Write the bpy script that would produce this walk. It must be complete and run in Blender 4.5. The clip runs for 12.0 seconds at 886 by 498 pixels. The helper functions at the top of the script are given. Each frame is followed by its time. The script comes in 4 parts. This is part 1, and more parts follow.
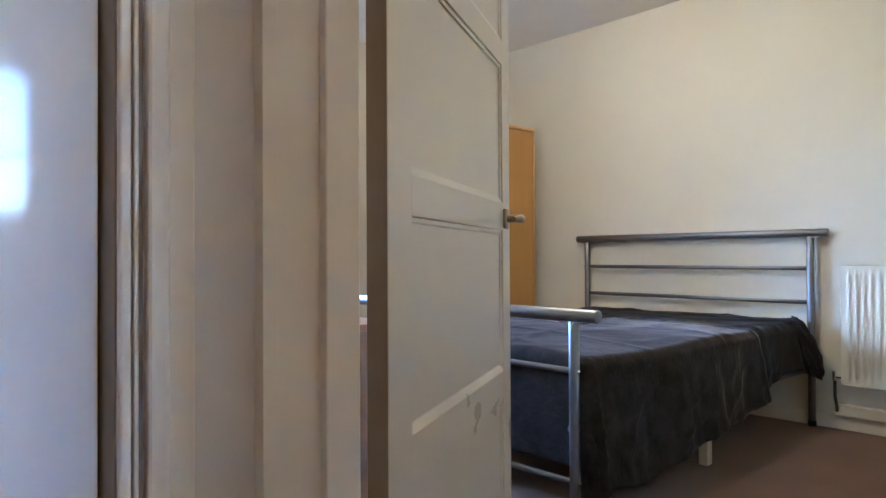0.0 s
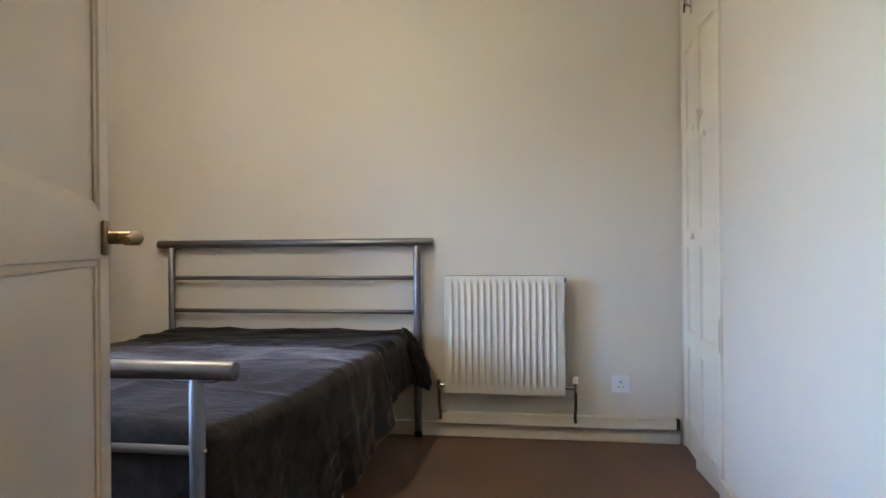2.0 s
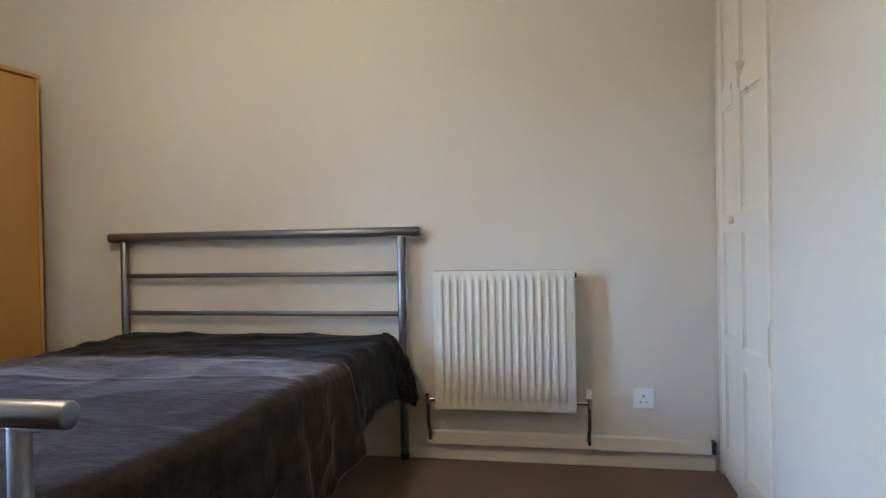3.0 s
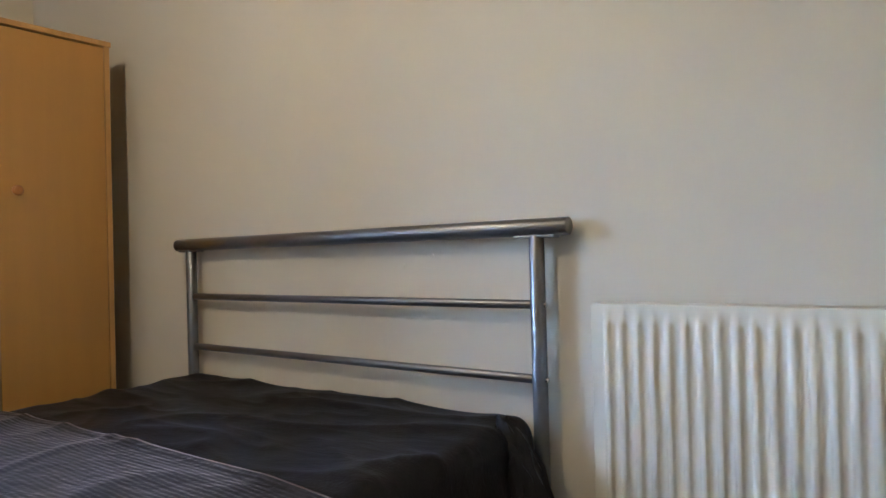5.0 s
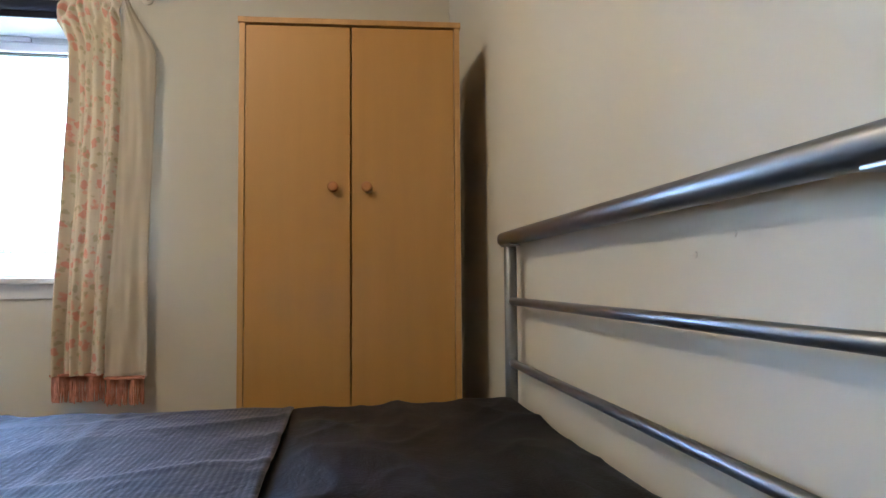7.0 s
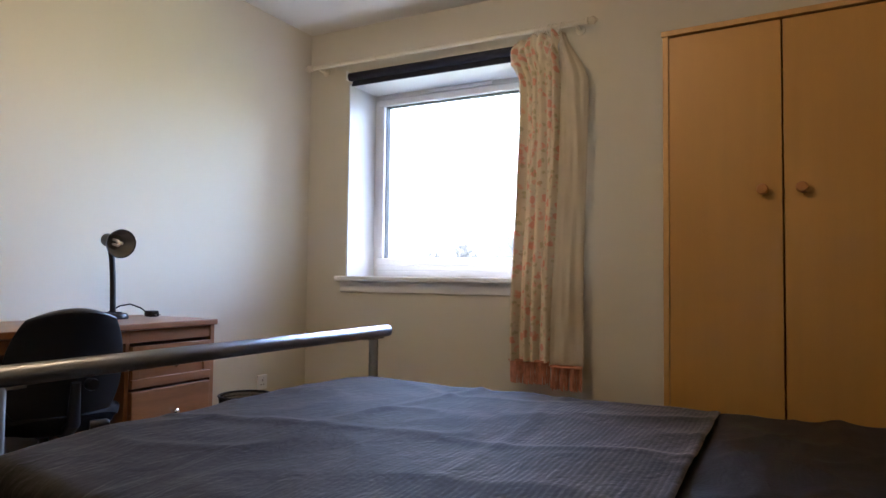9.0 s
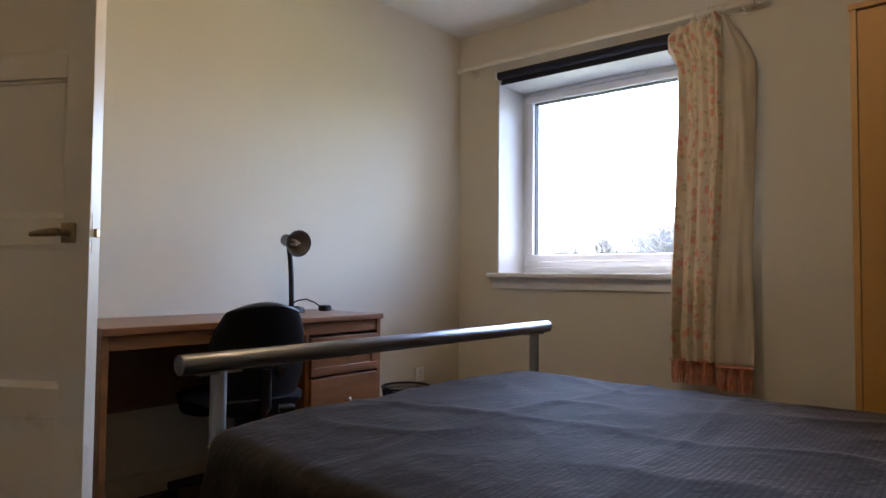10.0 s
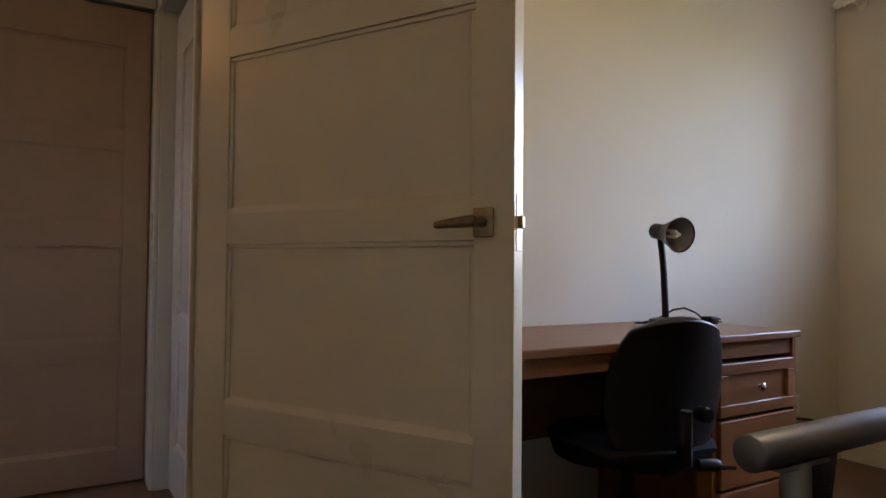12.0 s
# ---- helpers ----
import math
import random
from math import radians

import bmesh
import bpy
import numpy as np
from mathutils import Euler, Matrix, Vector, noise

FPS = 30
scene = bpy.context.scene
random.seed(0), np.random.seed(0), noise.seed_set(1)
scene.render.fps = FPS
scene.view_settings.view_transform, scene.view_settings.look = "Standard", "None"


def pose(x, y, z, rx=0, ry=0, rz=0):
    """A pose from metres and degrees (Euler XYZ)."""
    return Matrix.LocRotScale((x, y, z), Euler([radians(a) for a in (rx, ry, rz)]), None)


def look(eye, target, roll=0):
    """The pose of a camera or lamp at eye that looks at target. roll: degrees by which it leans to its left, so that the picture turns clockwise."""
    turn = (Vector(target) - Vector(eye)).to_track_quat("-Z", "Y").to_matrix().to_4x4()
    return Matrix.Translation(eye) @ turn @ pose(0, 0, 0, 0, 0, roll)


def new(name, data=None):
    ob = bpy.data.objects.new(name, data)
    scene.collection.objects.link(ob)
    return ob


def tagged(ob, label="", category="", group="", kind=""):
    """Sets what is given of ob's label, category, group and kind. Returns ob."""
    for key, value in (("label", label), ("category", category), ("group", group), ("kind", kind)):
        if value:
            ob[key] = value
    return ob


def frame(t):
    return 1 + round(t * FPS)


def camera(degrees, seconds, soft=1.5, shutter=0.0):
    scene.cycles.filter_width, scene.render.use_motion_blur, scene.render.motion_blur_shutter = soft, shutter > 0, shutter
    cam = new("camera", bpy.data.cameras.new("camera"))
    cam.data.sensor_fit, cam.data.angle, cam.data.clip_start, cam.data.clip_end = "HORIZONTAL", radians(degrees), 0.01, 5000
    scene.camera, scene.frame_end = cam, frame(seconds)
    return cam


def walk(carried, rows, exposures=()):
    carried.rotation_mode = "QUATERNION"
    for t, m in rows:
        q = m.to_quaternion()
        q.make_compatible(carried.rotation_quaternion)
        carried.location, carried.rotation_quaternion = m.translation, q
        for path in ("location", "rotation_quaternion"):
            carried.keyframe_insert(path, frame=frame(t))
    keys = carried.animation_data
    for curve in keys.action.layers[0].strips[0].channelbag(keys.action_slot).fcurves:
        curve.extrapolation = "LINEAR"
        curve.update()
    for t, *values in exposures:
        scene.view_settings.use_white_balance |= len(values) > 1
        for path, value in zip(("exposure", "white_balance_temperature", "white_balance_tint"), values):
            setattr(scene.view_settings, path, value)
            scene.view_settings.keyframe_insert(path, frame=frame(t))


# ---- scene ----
cam = camera(68.3, 12.0)
PATH = [
    (0, (0.126, 0.441, 0.912), (1.498, 1.896, 0.936), -0.3),
    (0.5, (0.238, 0.58, 0.907), (1.918, 1.666, 0.914), -0.1),
    (1, (0.373, 0.738, 0.949), (2.239, 1.458, 0.945), -0.3),
    (1.5, (0.444, 0.884, 0.987), (2.395, 1.327, 0.983), -0.4),
    (2, (0.561, 0.951, 0.997), (2.536, 1.268, 0.994), -0.5),
    (2.5, (0.819, 0.919, 0.979), (2.791, 1.251, 0.967), -0.9),
    (2.7, (0.927, 0.902, 0.978), (2.897, 1.25, 0.963), -1.0),
    (4.3, (2.004, 0.834, 0.983), (3.838, 1.632, 0.962), -1.4),
    (4.5, (2.158, 0.853, 0.967), (3.947, 1.749, 0.958), -1.4),
    (5, (2.52, 0.91, 0.968), (4.159, 2.057, 0.987), -1.5),
    (5.5, (2.847, 0.963, 0.955), (4.237, 2.4, 0.995), -1.4),
    (6, (3.123, 1.065, 0.909), (4.192, 2.754, 0.977), -1.0),
    (6.5, (3.311, 1.122, 0.893), (4.027, 2.987, 0.976), -0.8),
    (7, (3.454, 1.143, 0.904), (3.764, 3.117, 1.0), -0.4),
    (7.5, (3.518, 1.147, 0.9), (3.423, 3.141, 1.013), -0.1),
    (7.7, (3.511, 1.143, 0.901), (3.288, 3.127, 1.02), 0.2),
    (9.3, (3.472, 0.991, 0.921), (2.431, 2.696, 1.01), 0.5),
    (9.5, (3.455, 0.98, 0.915), (2.346, 2.642, 1.006), 0.4),
    (10, (3.427, 0.935, 0.912), (2.157, 2.479, 0.992), 0.5),
    (10.5, (3.334, 0.934, 0.897), (1.938, 2.364, 0.971), 0.4),
    (11, (3.138, 0.966, 0.881), (1.606, 2.249, 0.945), 0.4),
    (11.5, (2.853, 0.982, 0.883), (1.213, 2.126, 0.943), 0.4),
    (12, (2.536, 0.949, 0.932), (0.826, 1.986, 0.988), 0.5),
]

EXPOSURES = [(0.0, 6.82, 4520, 8), (1.0, 6.76, 4680, 9), (2.0, 6.40, 4960, 10), (5.5, 6.32, 4960, 9), (7.0, 6.52, 4860, 8), (7.6, 6.46, 4960, 9), (9.5, 5.44, 5750, 15), (10.5, 5.18, 5850, 15), (12.0, 5.08, 6250, 17)]
walk(cam, [(t, look(eye, target, roll)) for t, eye, target, roll in PATH], EXPOSURES)

# ---- daylight: an overcast sky with a very soft sun behind the cloud ----
world = bpy.data.worlds.new("overcast_sky")
scene.world = world
world.use_nodes = True
wn = world.node_tree.nodes
sky = wn.new("ShaderNodeTexSky")
sky.sky_type, sky.sun_disc = "NISHITA", False
sky.sun_elevation, sky.sun_rotation = radians(78), radians(345)
sky.air_density, sky.dust_density, sky.ozone_density = 1.0, 3.0, 1.0
wn["Background"].inputs["Strength"].default_value = 0.15
world.node_tree.links.new(sky.outputs["Color"], wn["Background"].inputs["Color"])
sun = new("sun", bpy.data.lights.new("sun", "SUN"))
sun.data.energy, sun.data.angle, sun.data.color = 0.8, radians(40), (1.0, 0.97, 0.94)
sun.matrix_basis = look((0, 0, 0), (0.05, -0.20, -0.97))
hall_bulb = new("hall_bulb", bpy.data.lights.new("hall_bulb", "POINT"))
hall_bulb.data.energy, hall_bulb.data.color, hall_bulb.data.shadow_soft_size = 0.24, (1.0, 0.50, 0.17), 0.05
hall_bulb.location = (-0.42, -0.9, 2.35)


# ---- materials ----
def mat(name, color, rough=0.6, metal=0.0, var=0.08, scale=6.0, fine=90.0, bump=0.05, stretch=(1, 1, 1), spec=0.5, coat=0.0, sheen=0.0, mix=None, rough_var=0.1, fine_var=0.35):
    """A surface with slow stains and fine grain, both in metres."""
    m = bpy.data.materials.new(name)
    m.use_nodes = True
    n, l = m.node_tree.nodes, m.node_tree.links
    b = n["Principled BSDF"]
    co = n.new("ShaderNodeTexCoord")
    mp = n.new("ShaderNodeMapping")
    mp.inputs["Scale"].default_value = stretch
    l.new(co.outputs["Object"], mp.inputs["Vector"])
    slow, grain = n.new("ShaderNodeTexNoise"), n.new("ShaderNodeTexNoise")
    slow.inputs["Scale"].default_value, slow.inputs["Detail"].default_value = scale, 5
    grain.inputs["Scale"].default_value, grain.inputs["Detail"].default_value = fine, 4
    for t in (slow, grain):
        l.new(mp.outputs["Vector"], t.inputs["Vector"])
    add = n.new("ShaderNodeMath")
    add.operation = "MULTIPLY_ADD"
    l.new(grain.outputs["Fac"], add.inputs[0])
    add.inputs[1].default_value = fine_var
    l.new(slow.outputs["Fac"], add.inputs[2])
    ramp = n.new("ShaderNodeValToRGB")
    e = ramp.color_ramp.elements
    mid = 0.5 + fine_var / 2
    e[0].position, e[1].position = mid - 0.25, mid + 0.25
    dark = [c * (1 - var) for c in color]
    light = list(mix) if mix else [min(1, c * (1 + var)) for c in color]
    e[0].color, e[1].color = (*dark, 1), (*light, 1)
    l.new(add.outputs[0], ramp.inputs["Fac"])
    l.new(ramp.outputs["Color"], b.inputs["Base Color"])
    rr = n.new("ShaderNodeMapRange")
    rr.inputs["To Min"].default_value, rr.inputs["To Max"].default_value = max(0.02, rough - rough_var), min(1, rough + rough_var)
    l.new(slow.outputs["Fac"], rr.inputs["Value"])
    l.new(rr.outputs["Result"], b.inputs["Roughness"])
    b.inputs["Metallic"].default_value = metal
    b.inputs["Specular IOR Level"].default_value = spec
    b.inputs["Coat Weight"].default_value = coat
    b.inputs["Coat Roughness"].default_value = 0.30
    b.inputs["Sheen Weight"].default_value = sheen
    b.inputs["Sheen Tint"].default_value = (1.0, 0.90, 0.85, 1)
    if bump:
        bp = n.new("ShaderNodeBump")
        bp.inputs["Strength"].default_value, bp.inputs["Distance"].default_value = bump, 0.004
        l.new(grain.outputs["Fac"], bp.inputs["Height"])
        l.new(bp.outputs["Normal"], b.inputs["Normal"])
    return m


def add_wave(m, scale, strength, distance, axis="X"):
    """Fine parallel ribs on top of a material's own relief."""
    n, l = m.node_tree.nodes, m.node_tree.links
    b = n["Principled BSDF"]
    co = n.new("ShaderNodeTexCoord")
    w = n.new("ShaderNodeTexWave")
    w.wave_type, w.bands_direction = "BANDS", axis
    w.inputs["Scale"].default_value = scale
    w.inputs["Distortion"].default_value = 0.9
    w.inputs["Detail"].default_value = 2
    l.new(co.outputs["Object"], w.inputs["Vector"])
    bp = n.new("ShaderNodeBump")
    bp.inputs["Strength"].default_value, bp.inputs["Distance"].default_value = strength, distance
    l.new(w.outputs["Fac"], bp.inputs["Height"])
    old = b.inputs["Normal"].links
    if old:
        l.new(old[0].from_socket, bp.inputs["Normal"])
    l.new(bp.outputs["Normal"], b.inputs["Normal"])
    return m


PAINT = mat("cream_wall_paint", (0.58, 0.535, 0.44), 0.75, var=0.025, scale=1.6, fine=160, bump=0.10, fine_var=0.1)
CEIL = mat("white_ceiling_paint", (0.74, 0.71, 0.66), 0.85, var=0.02, scale=2.0, fine=120, bump=0.12, fine_var=0.1)
HALLPAINT = mat("pale_hall_paint", (0.56, 0.54, 0.49), 0.7, var=0.025, scale=1.6, fine=160, bump=0.1, fine_var=0.1)
GLOSS = mat("cream_gloss_paint", (0.64, 0.585, 0.47), 0.29, var=0.03, scale=3.0, fine=16, bump=0.015, coat=0.2, fine_var=0.15, rough_var=0.05)
MIRRORGLOSS = mat("high_gloss_white_paint", (0.70, 0.65, 0.60), 0.07, var=0.03, scale=3.0, fine=12, bump=0.05, coat=0.0, fine_var=0.1, rough_var=0.02, spec=0.28)
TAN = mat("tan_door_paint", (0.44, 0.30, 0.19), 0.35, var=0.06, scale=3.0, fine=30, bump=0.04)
# brown for edges and grooves turned from the hall light: shade as colour
SHADEDEDGE = mat("shaded_edge_brown", (0.20, 0.150, 0.088), 0.5, var=0.12, scale=4, fine=60, bump=0.05, stretch=(6, 6, 0.8))
CARPET = mat("brown_carpet", (0.115, 0.059, 0.029), 0.95, var=0.25, scale=3.0, fine=420, bump=0.9, spec=0.1, sheen=0.2)
LAMINATE = mat("brown_hall_floor", (0.20, 0.13, 0.08), 0.45, var=0.2, scale=4.0, fine=60, bump=0.1, stretch=(1, 8, 1))
STEEL = mat("brushed_silver_tube", (0.215, 0.218, 0.230), 0.39, metal=1.0, var=0.06, scale=8, fine=220, bump=0.03, rough_var=0.05)
CHROME = mat("chrome", (0.65, 0.64, 0.62), 0.16, metal=1.0, var=0.08, scale=30, bump=0.02)
BRASS = mat("worn_brass_handle", (0.26, 0.20, 0.125), 0.32, metal=1.0, var=0.2, scale=40, bump=0.05)
BEECH = mat("beech_veneer", (0.40, 0.207, 0.043), 0.42, var=0.05, scale=2.0, fine=40, bump=0.03, stretch=(9, 9, 0.7))
BEECHEDGE = mat("beech_edge", (0.44, 0.245, 0.070), 0.45, var=0.12, scale=3, fine=50, bump=0.04, stretch=(9, 9, 0.8))
PINE = mat("stained_pine", (0.20, 0.082, 0.027), 0.36, var=0.25, scale=3.0, fine=30, bump=0.05, stretch=(6, 0.8, 6), coat=0.15)
KNOBWOOD = mat("turned_wood_knob", (0.36, 0.150, 0.035), 0.4, var=0.15, scale=20, fine=60, bump=0.04)
# the desk's pine, darkened: shade of the recessed parts put into the colour
PINESHADE = mat("shaded_recess_pine", (0.12, 0.05, 0.02), 0.5, var=0.2, scale=4, fine=40, bump=0.05)
BLACKPLASTIC = mat("black_plastic", (0.007, 0.007, 0.008), 0.42, var=0.15, scale=20, fine=300, bump=0.06, spec=0.35)
BLACKSHELL = mat("black_vinyl", (0.004, 0.004, 0.005), 0.36, var=0.15, scale=15, fine=260, bump=0.10, spec=0.3)
BLACKFABRIC = mat("black_seat_cloth", (0.005, 0.005, 0.006), 0.9, var=0.2, scale=20, fine=400, bump=0.2, spec=0.12)
SHEET = mat("charcoal_velvet", (0.011, 0.0105, 0.0118), 0.5, var=0.3, scale=9, fine=160, bump=0.25, sheen=0.02, spec=0.12)
THROW = add_wave(mat("grey_ribbed_throw", (0.029, 0.0255, 0.0240), 0.75, var=0.45, scale=11, fine=70, bump=0.3, sheen=0.2, spec=0.05), 26, 0.30, 0.004)


def nap(m, low, high, tint):
    """Brushed pile: patches of raised nap, and dark valleys between the ribs."""
    n, l = m.node_tree.nodes, m.node_tree.links
    b = n["Principled BSDF"]
    co = n.new("ShaderNodeTexCoord")
    t = n.new("ShaderNodeTexNoise")
    t.inputs["Scale"].default_value, t.inputs["Detail"].default_value, t.inputs["Distortion"].default_value = 3.6, 6, 0.8
    l.new(co.outputs["Object"], t.inputs["Vector"])
    r = n.new("ShaderNodeMapRange")
    r.inputs["From Min"].default_value, r.inputs["From Max"].default_value = 0.35, 0.65
    r.inputs["To Min"].default_value, r.inputs["To Max"].default_value = low, high
    l.new(t.outputs["Fac"], r.inputs["Value"])
    b.inputs["Sheen Roughness"].default_value = 0.30
    b.inputs["Sheen Tint"].default_value = tint
    waves = [k for k in n if k.bl_idname == "ShaderNodeTexWave"]
    if not waves:
        l.new(r.outputs["Result"], b.inputs["Sheen Weight"])
        return m
    valley = n.new("ShaderNodeMapRange")
    valley.inputs["From Max"].default_value = 0.35
    valley.inputs["To Min"].default_value = 0.70
    l.new(waves[0].outputs["Fac"], valley.inputs["Value"])
    # the pile is worn flat towards the foot
    sep = n.new("ShaderNodeSeparateXYZ")
    l.new(co.outputs["Object"], sep.inputs["Vector"])
    worn = n.new("ShaderNodeMapRange")
    worn.inputs["From Min"].default_value, worn.inputs["From Max"].default_value = 2.62, 3.10
    l.new(sep.outputs["X"], worn.inputs["Value"])
    rib = n.new("ShaderNodeMix")
    rib.data_type = "FLOAT"
    rib.inputs["A"].default_value = 0.26
    l.new(worn.outputs["Result"], rib.inputs["Factor"])
    l.new(valley.outputs["Result"], rib.inputs["B"])
    mul = n.new("ShaderNodeMath")
    mul.operation = "MULTIPLY"
    l.new(r.outputs["Result"], mul.inputs[0])
    l.new(rib.outputs["Result"], mul.inputs[1])
    l.new(mul.outputs[0], b.inputs["Sheen Weight"])
    depth = n.new("ShaderNodeMapRange")
    depth.inputs["To Min"].default_value, depth.inputs["To Max"].default_value = 0.008, 0.16
    l.new(worn.outputs["Result"], depth.inputs["Value"])
    ribs = [k.to_node for k in waves[0].outputs["Fac"].links if k.to_node.bl_idname == "ShaderNodeBump"]
    l.new(depth.outputs["Result"], ribs[0].inputs["Strength"])
    return m


def crush(m, scale, strength, distance):
    """Crumpled pile: uneven streaks across the cloth, over its finer relief."""
    n, l = m.node_tree.nodes, m.node_tree.links
    b = n["Principled BSDF"]
    co, mp, t, bp = n.new("ShaderNodeTexCoord"), n.new("ShaderNodeMapping"), n.new("ShaderNodeTexNoise"), n.new("ShaderNodeBump")
    mp.inputs["Scale"].default_value = (1.9, 0.7, 1.2)
    t.inputs["Scale"].default_value, t.inputs["Detail"].default_value, t.inputs["Distortion"].default_value = scale, 5, 1.4
    bp.inputs["Strength"].default_value, bp.inputs["Distance"].default_value = strength, distance
    l.new(co.outputs["Object"], mp.inputs["Vector"])
    l.new(mp.outputs["Vector"], t.inputs["Vector"])
    l.new(t.outputs["Fac"], bp.inputs["Height"])
    old = b.inputs["Normal"].links
    if old:
        l.new(old[0].from_socket, bp.inputs["Normal"])
    l.new(bp.outputs["Normal"], b.inputs["Normal"])


nap(THROW, 0.20, 0.52, (1.0, 0.78, 0.66, 1))
crush(THROW, 13, 0.40, 0.010)
crush(SHEET, 12, 0.30, 0.008)
nap(SHEET, 0.01, 0.06, (0.62, 0.76, 1.0, 1))
MATTRESS = mat("white_ticking", (0.7, 0.68, 0.62), 0.8, var=0.04, scale=10)
WHITERAD = mat("cream_radiator_enamel", (0.64, 0.61, 0.51), 0.35, var=0.01, scale=2, fine=60, bump=0.0, fine_var=0.1)
WHITEPLASTIC = mat("white_plastic", (0.68, 0.68, 0.67), 0.3, var=0.02, scale=8, bump=0.02, fine_var=0.1)
WHITEGLOSS = mat("white_gloss_paint", (0.70, 0.69, 0.68), 0.25, var=0.02, scale=4, fine=18, bump=0.05, fine_var=0.1)
UPVC = mat("white_upvc", (0.66, 0.66, 0.68), 0.25, var=0.02, scale=5, bump=0.02, fine_var=0.1)
# white reveal paint, greyed so its colour holds down the window light
REVEAL = mat("toned_down_reveal_white", (0.50, 0.50, 0.51), 0.5, var=0.04, scale=5, fine=80, bump=0.04, fine_var=0.1)
BLACKRUBBER = mat("black_rubber", (0.015, 0.015, 0.015), 0.7, var=0.2, scale=20)
COPPERDARK = mat("dark_pipe", (0.05, 0.035, 0.025), 0.5, metal=0.4, var=0.3, scale=40)
NAVY = mat("navy_blind_fabric", (0.008, 0.009, 0.022), 0.8, var=0.2, scale=20, fine=500, bump=0.2)
LINING = mat("cream_curtain_lining", (0.60, 0.53, 0.41), 0.9, var=0.05, scale=8, fine=500, bump=0.25)
FRINGE = mat("terracotta_fringe", (0.52, 0.23, 0.15), 0.9, var=0.3, scale=30, fine=300, bump=0.4)
BARK = mat("bare_bark", (0.10, 0.092, 0.085), 0.9, var=0.3, scale=4, fine=30)
GRASS = mat("winter_grass", (0.09, 0.10, 0.04), 0.95, var=0.4, scale=0.3, fine=5)
WHITEENAMEL = mat("grey_reflector", (0.17, 0.17, 0.165), 0.35, var=0.03, scale=10)
TUBE = mat("frosted_lamp_tube", (0.85, 0.84, 0.80), 0.3, var=0.02, scale=10)
WOODLEG = mat("pale_pine_slat", (0.62, 0.47, 0.28), 0.6, var=0.15, scale=5, fine=40, stretch=(5, 5, 0.8))
PINHOLE = mat("dark_slot", (0.02, 0.02, 0.02), 0.6)


def floral():
    m = mat("floral_curtain_cotton", (0.72, 0.63, 0.47), 0.9, var=0.04, scale=8, fine=500, bump=0.25)
    n, l = m.node_tree.nodes, m.node_tree.links
    b = n["Principled BSDF"]
    base = b.inputs["Base Color"].links[0].from_socket
    co = n.new("ShaderNodeTexCoord")
    warp = n.new("ShaderNodeTexNoise")
    warp.inputs["Scale"].default_value, warp.inputs["Detail"].default_value = 40, 3
    l.new(co.outputs["UV"], warp.inputs["Vector"])
    shift = n.new("ShaderNodeMixRGB")
    shift.inputs[0].default_value = 0.035
    l.new(co.outputs["UV"], shift.inputs[1])
    l.new(warp.outputs["Color"], shift.inputs[2])
    for scale, at, color, seed in ((17, 0.24, (0.70, 0.22, 0.15), 0.0), (21, 0.20, (0.76, 0.40, 0.28), 3.3), (23, 0.20, (0.46, 0.40, 0.22), 7.1)):
        mp = n.new("ShaderNodeMapping")
        mp.inputs["Location"].default_value = (seed, seed * 0.7, 0)
        l.new(shift.outputs[0], mp.inputs["Vector"])
        v = n.new("ShaderNodeTexVoronoi")
        v.inputs["Scale"].default_value = scale
        l.new(mp.outputs["Vector"], v.inputs["Vector"])
        r = n.new("ShaderNodeValToRGB")
        r.color_ramp.elements[0].position, r.color_ramp.elements[1].position = at, at + 0.12
        r.color_ramp.elements[0].color, r.color_ramp.elements[1].color = (0.64, 0.64, 0.64, 1), (0, 0, 0, 1)
        l.new(v.outputs["Distance"], r.inputs["Fac"])
        mx = n.new("ShaderNodeMixRGB")
        l.new(r.outputs["Color"], mx.inputs[0])
        l.new(base, mx.inputs[1])
        mx.inputs[2].default_value = (*color, 1)
        base = mx.outputs[0]
    l.new(base, b.inputs["Base Color"])
    return m


def translucent(m, share):
    """Thin cloth: a share of the daylight passes through."""
    n, l = m.node_tree.nodes, m.node_tree.links
    b = n["Principled BSDF"]
    tr, mx = n.new("ShaderNodeBsdfTranslucent"), n.new("ShaderNodeMixShader")
    mx.inputs[0].default_value = share
    l.new(b.inputs["Base Color"].links[0].from_socket, tr.inputs["Color"])
    l.new(b.outputs[0], mx.inputs[1])
    l.new(tr.outputs[0], mx.inputs[2])
    l.new(mx.outputs[0], n["Material Output"].inputs["Surface"])
    return m


def glass():
    m = bpy.data.materials.new("window_glass")
    m.use_nodes = True
    n, l = m.node_tree.nodes, m.node_tree.links
    n.remove(n["Principled BSDF"])
    tr, gl, fr, mx = n.new("ShaderNodeBsdfTransparent"), n.new("ShaderNodeBsdfGlossy"), n.new("ShaderNodeFresnel"), n.new("ShaderNodeMixShader")
    gl.inputs["Roughness"].default_value = 0.01
    fr.inputs["IOR"].default_value = 1.45
    l.new(fr.outputs[0], mx.inputs[0])
    l.new(tr.outputs[0], mx.inputs[1])
    l.new(gl.outputs[0], mx.inputs[2])
    l.new(mx.outputs[0], n["Material Output"].inputs["Surface"])
    return m


def glow(name, color, strength):
    m = bpy.data.materials.new(name)
    m.use_nodes = True
    b = m.node_tree.nodes["Principled BSDF"]
    b.inputs["Base Color"].default_value = (0.8, 0.8, 0.8, 1)
    b.inputs["Emission Color"].default_value = (*color, 1)
    b.inputs["Emission Strength"].default_value = strength
    return m


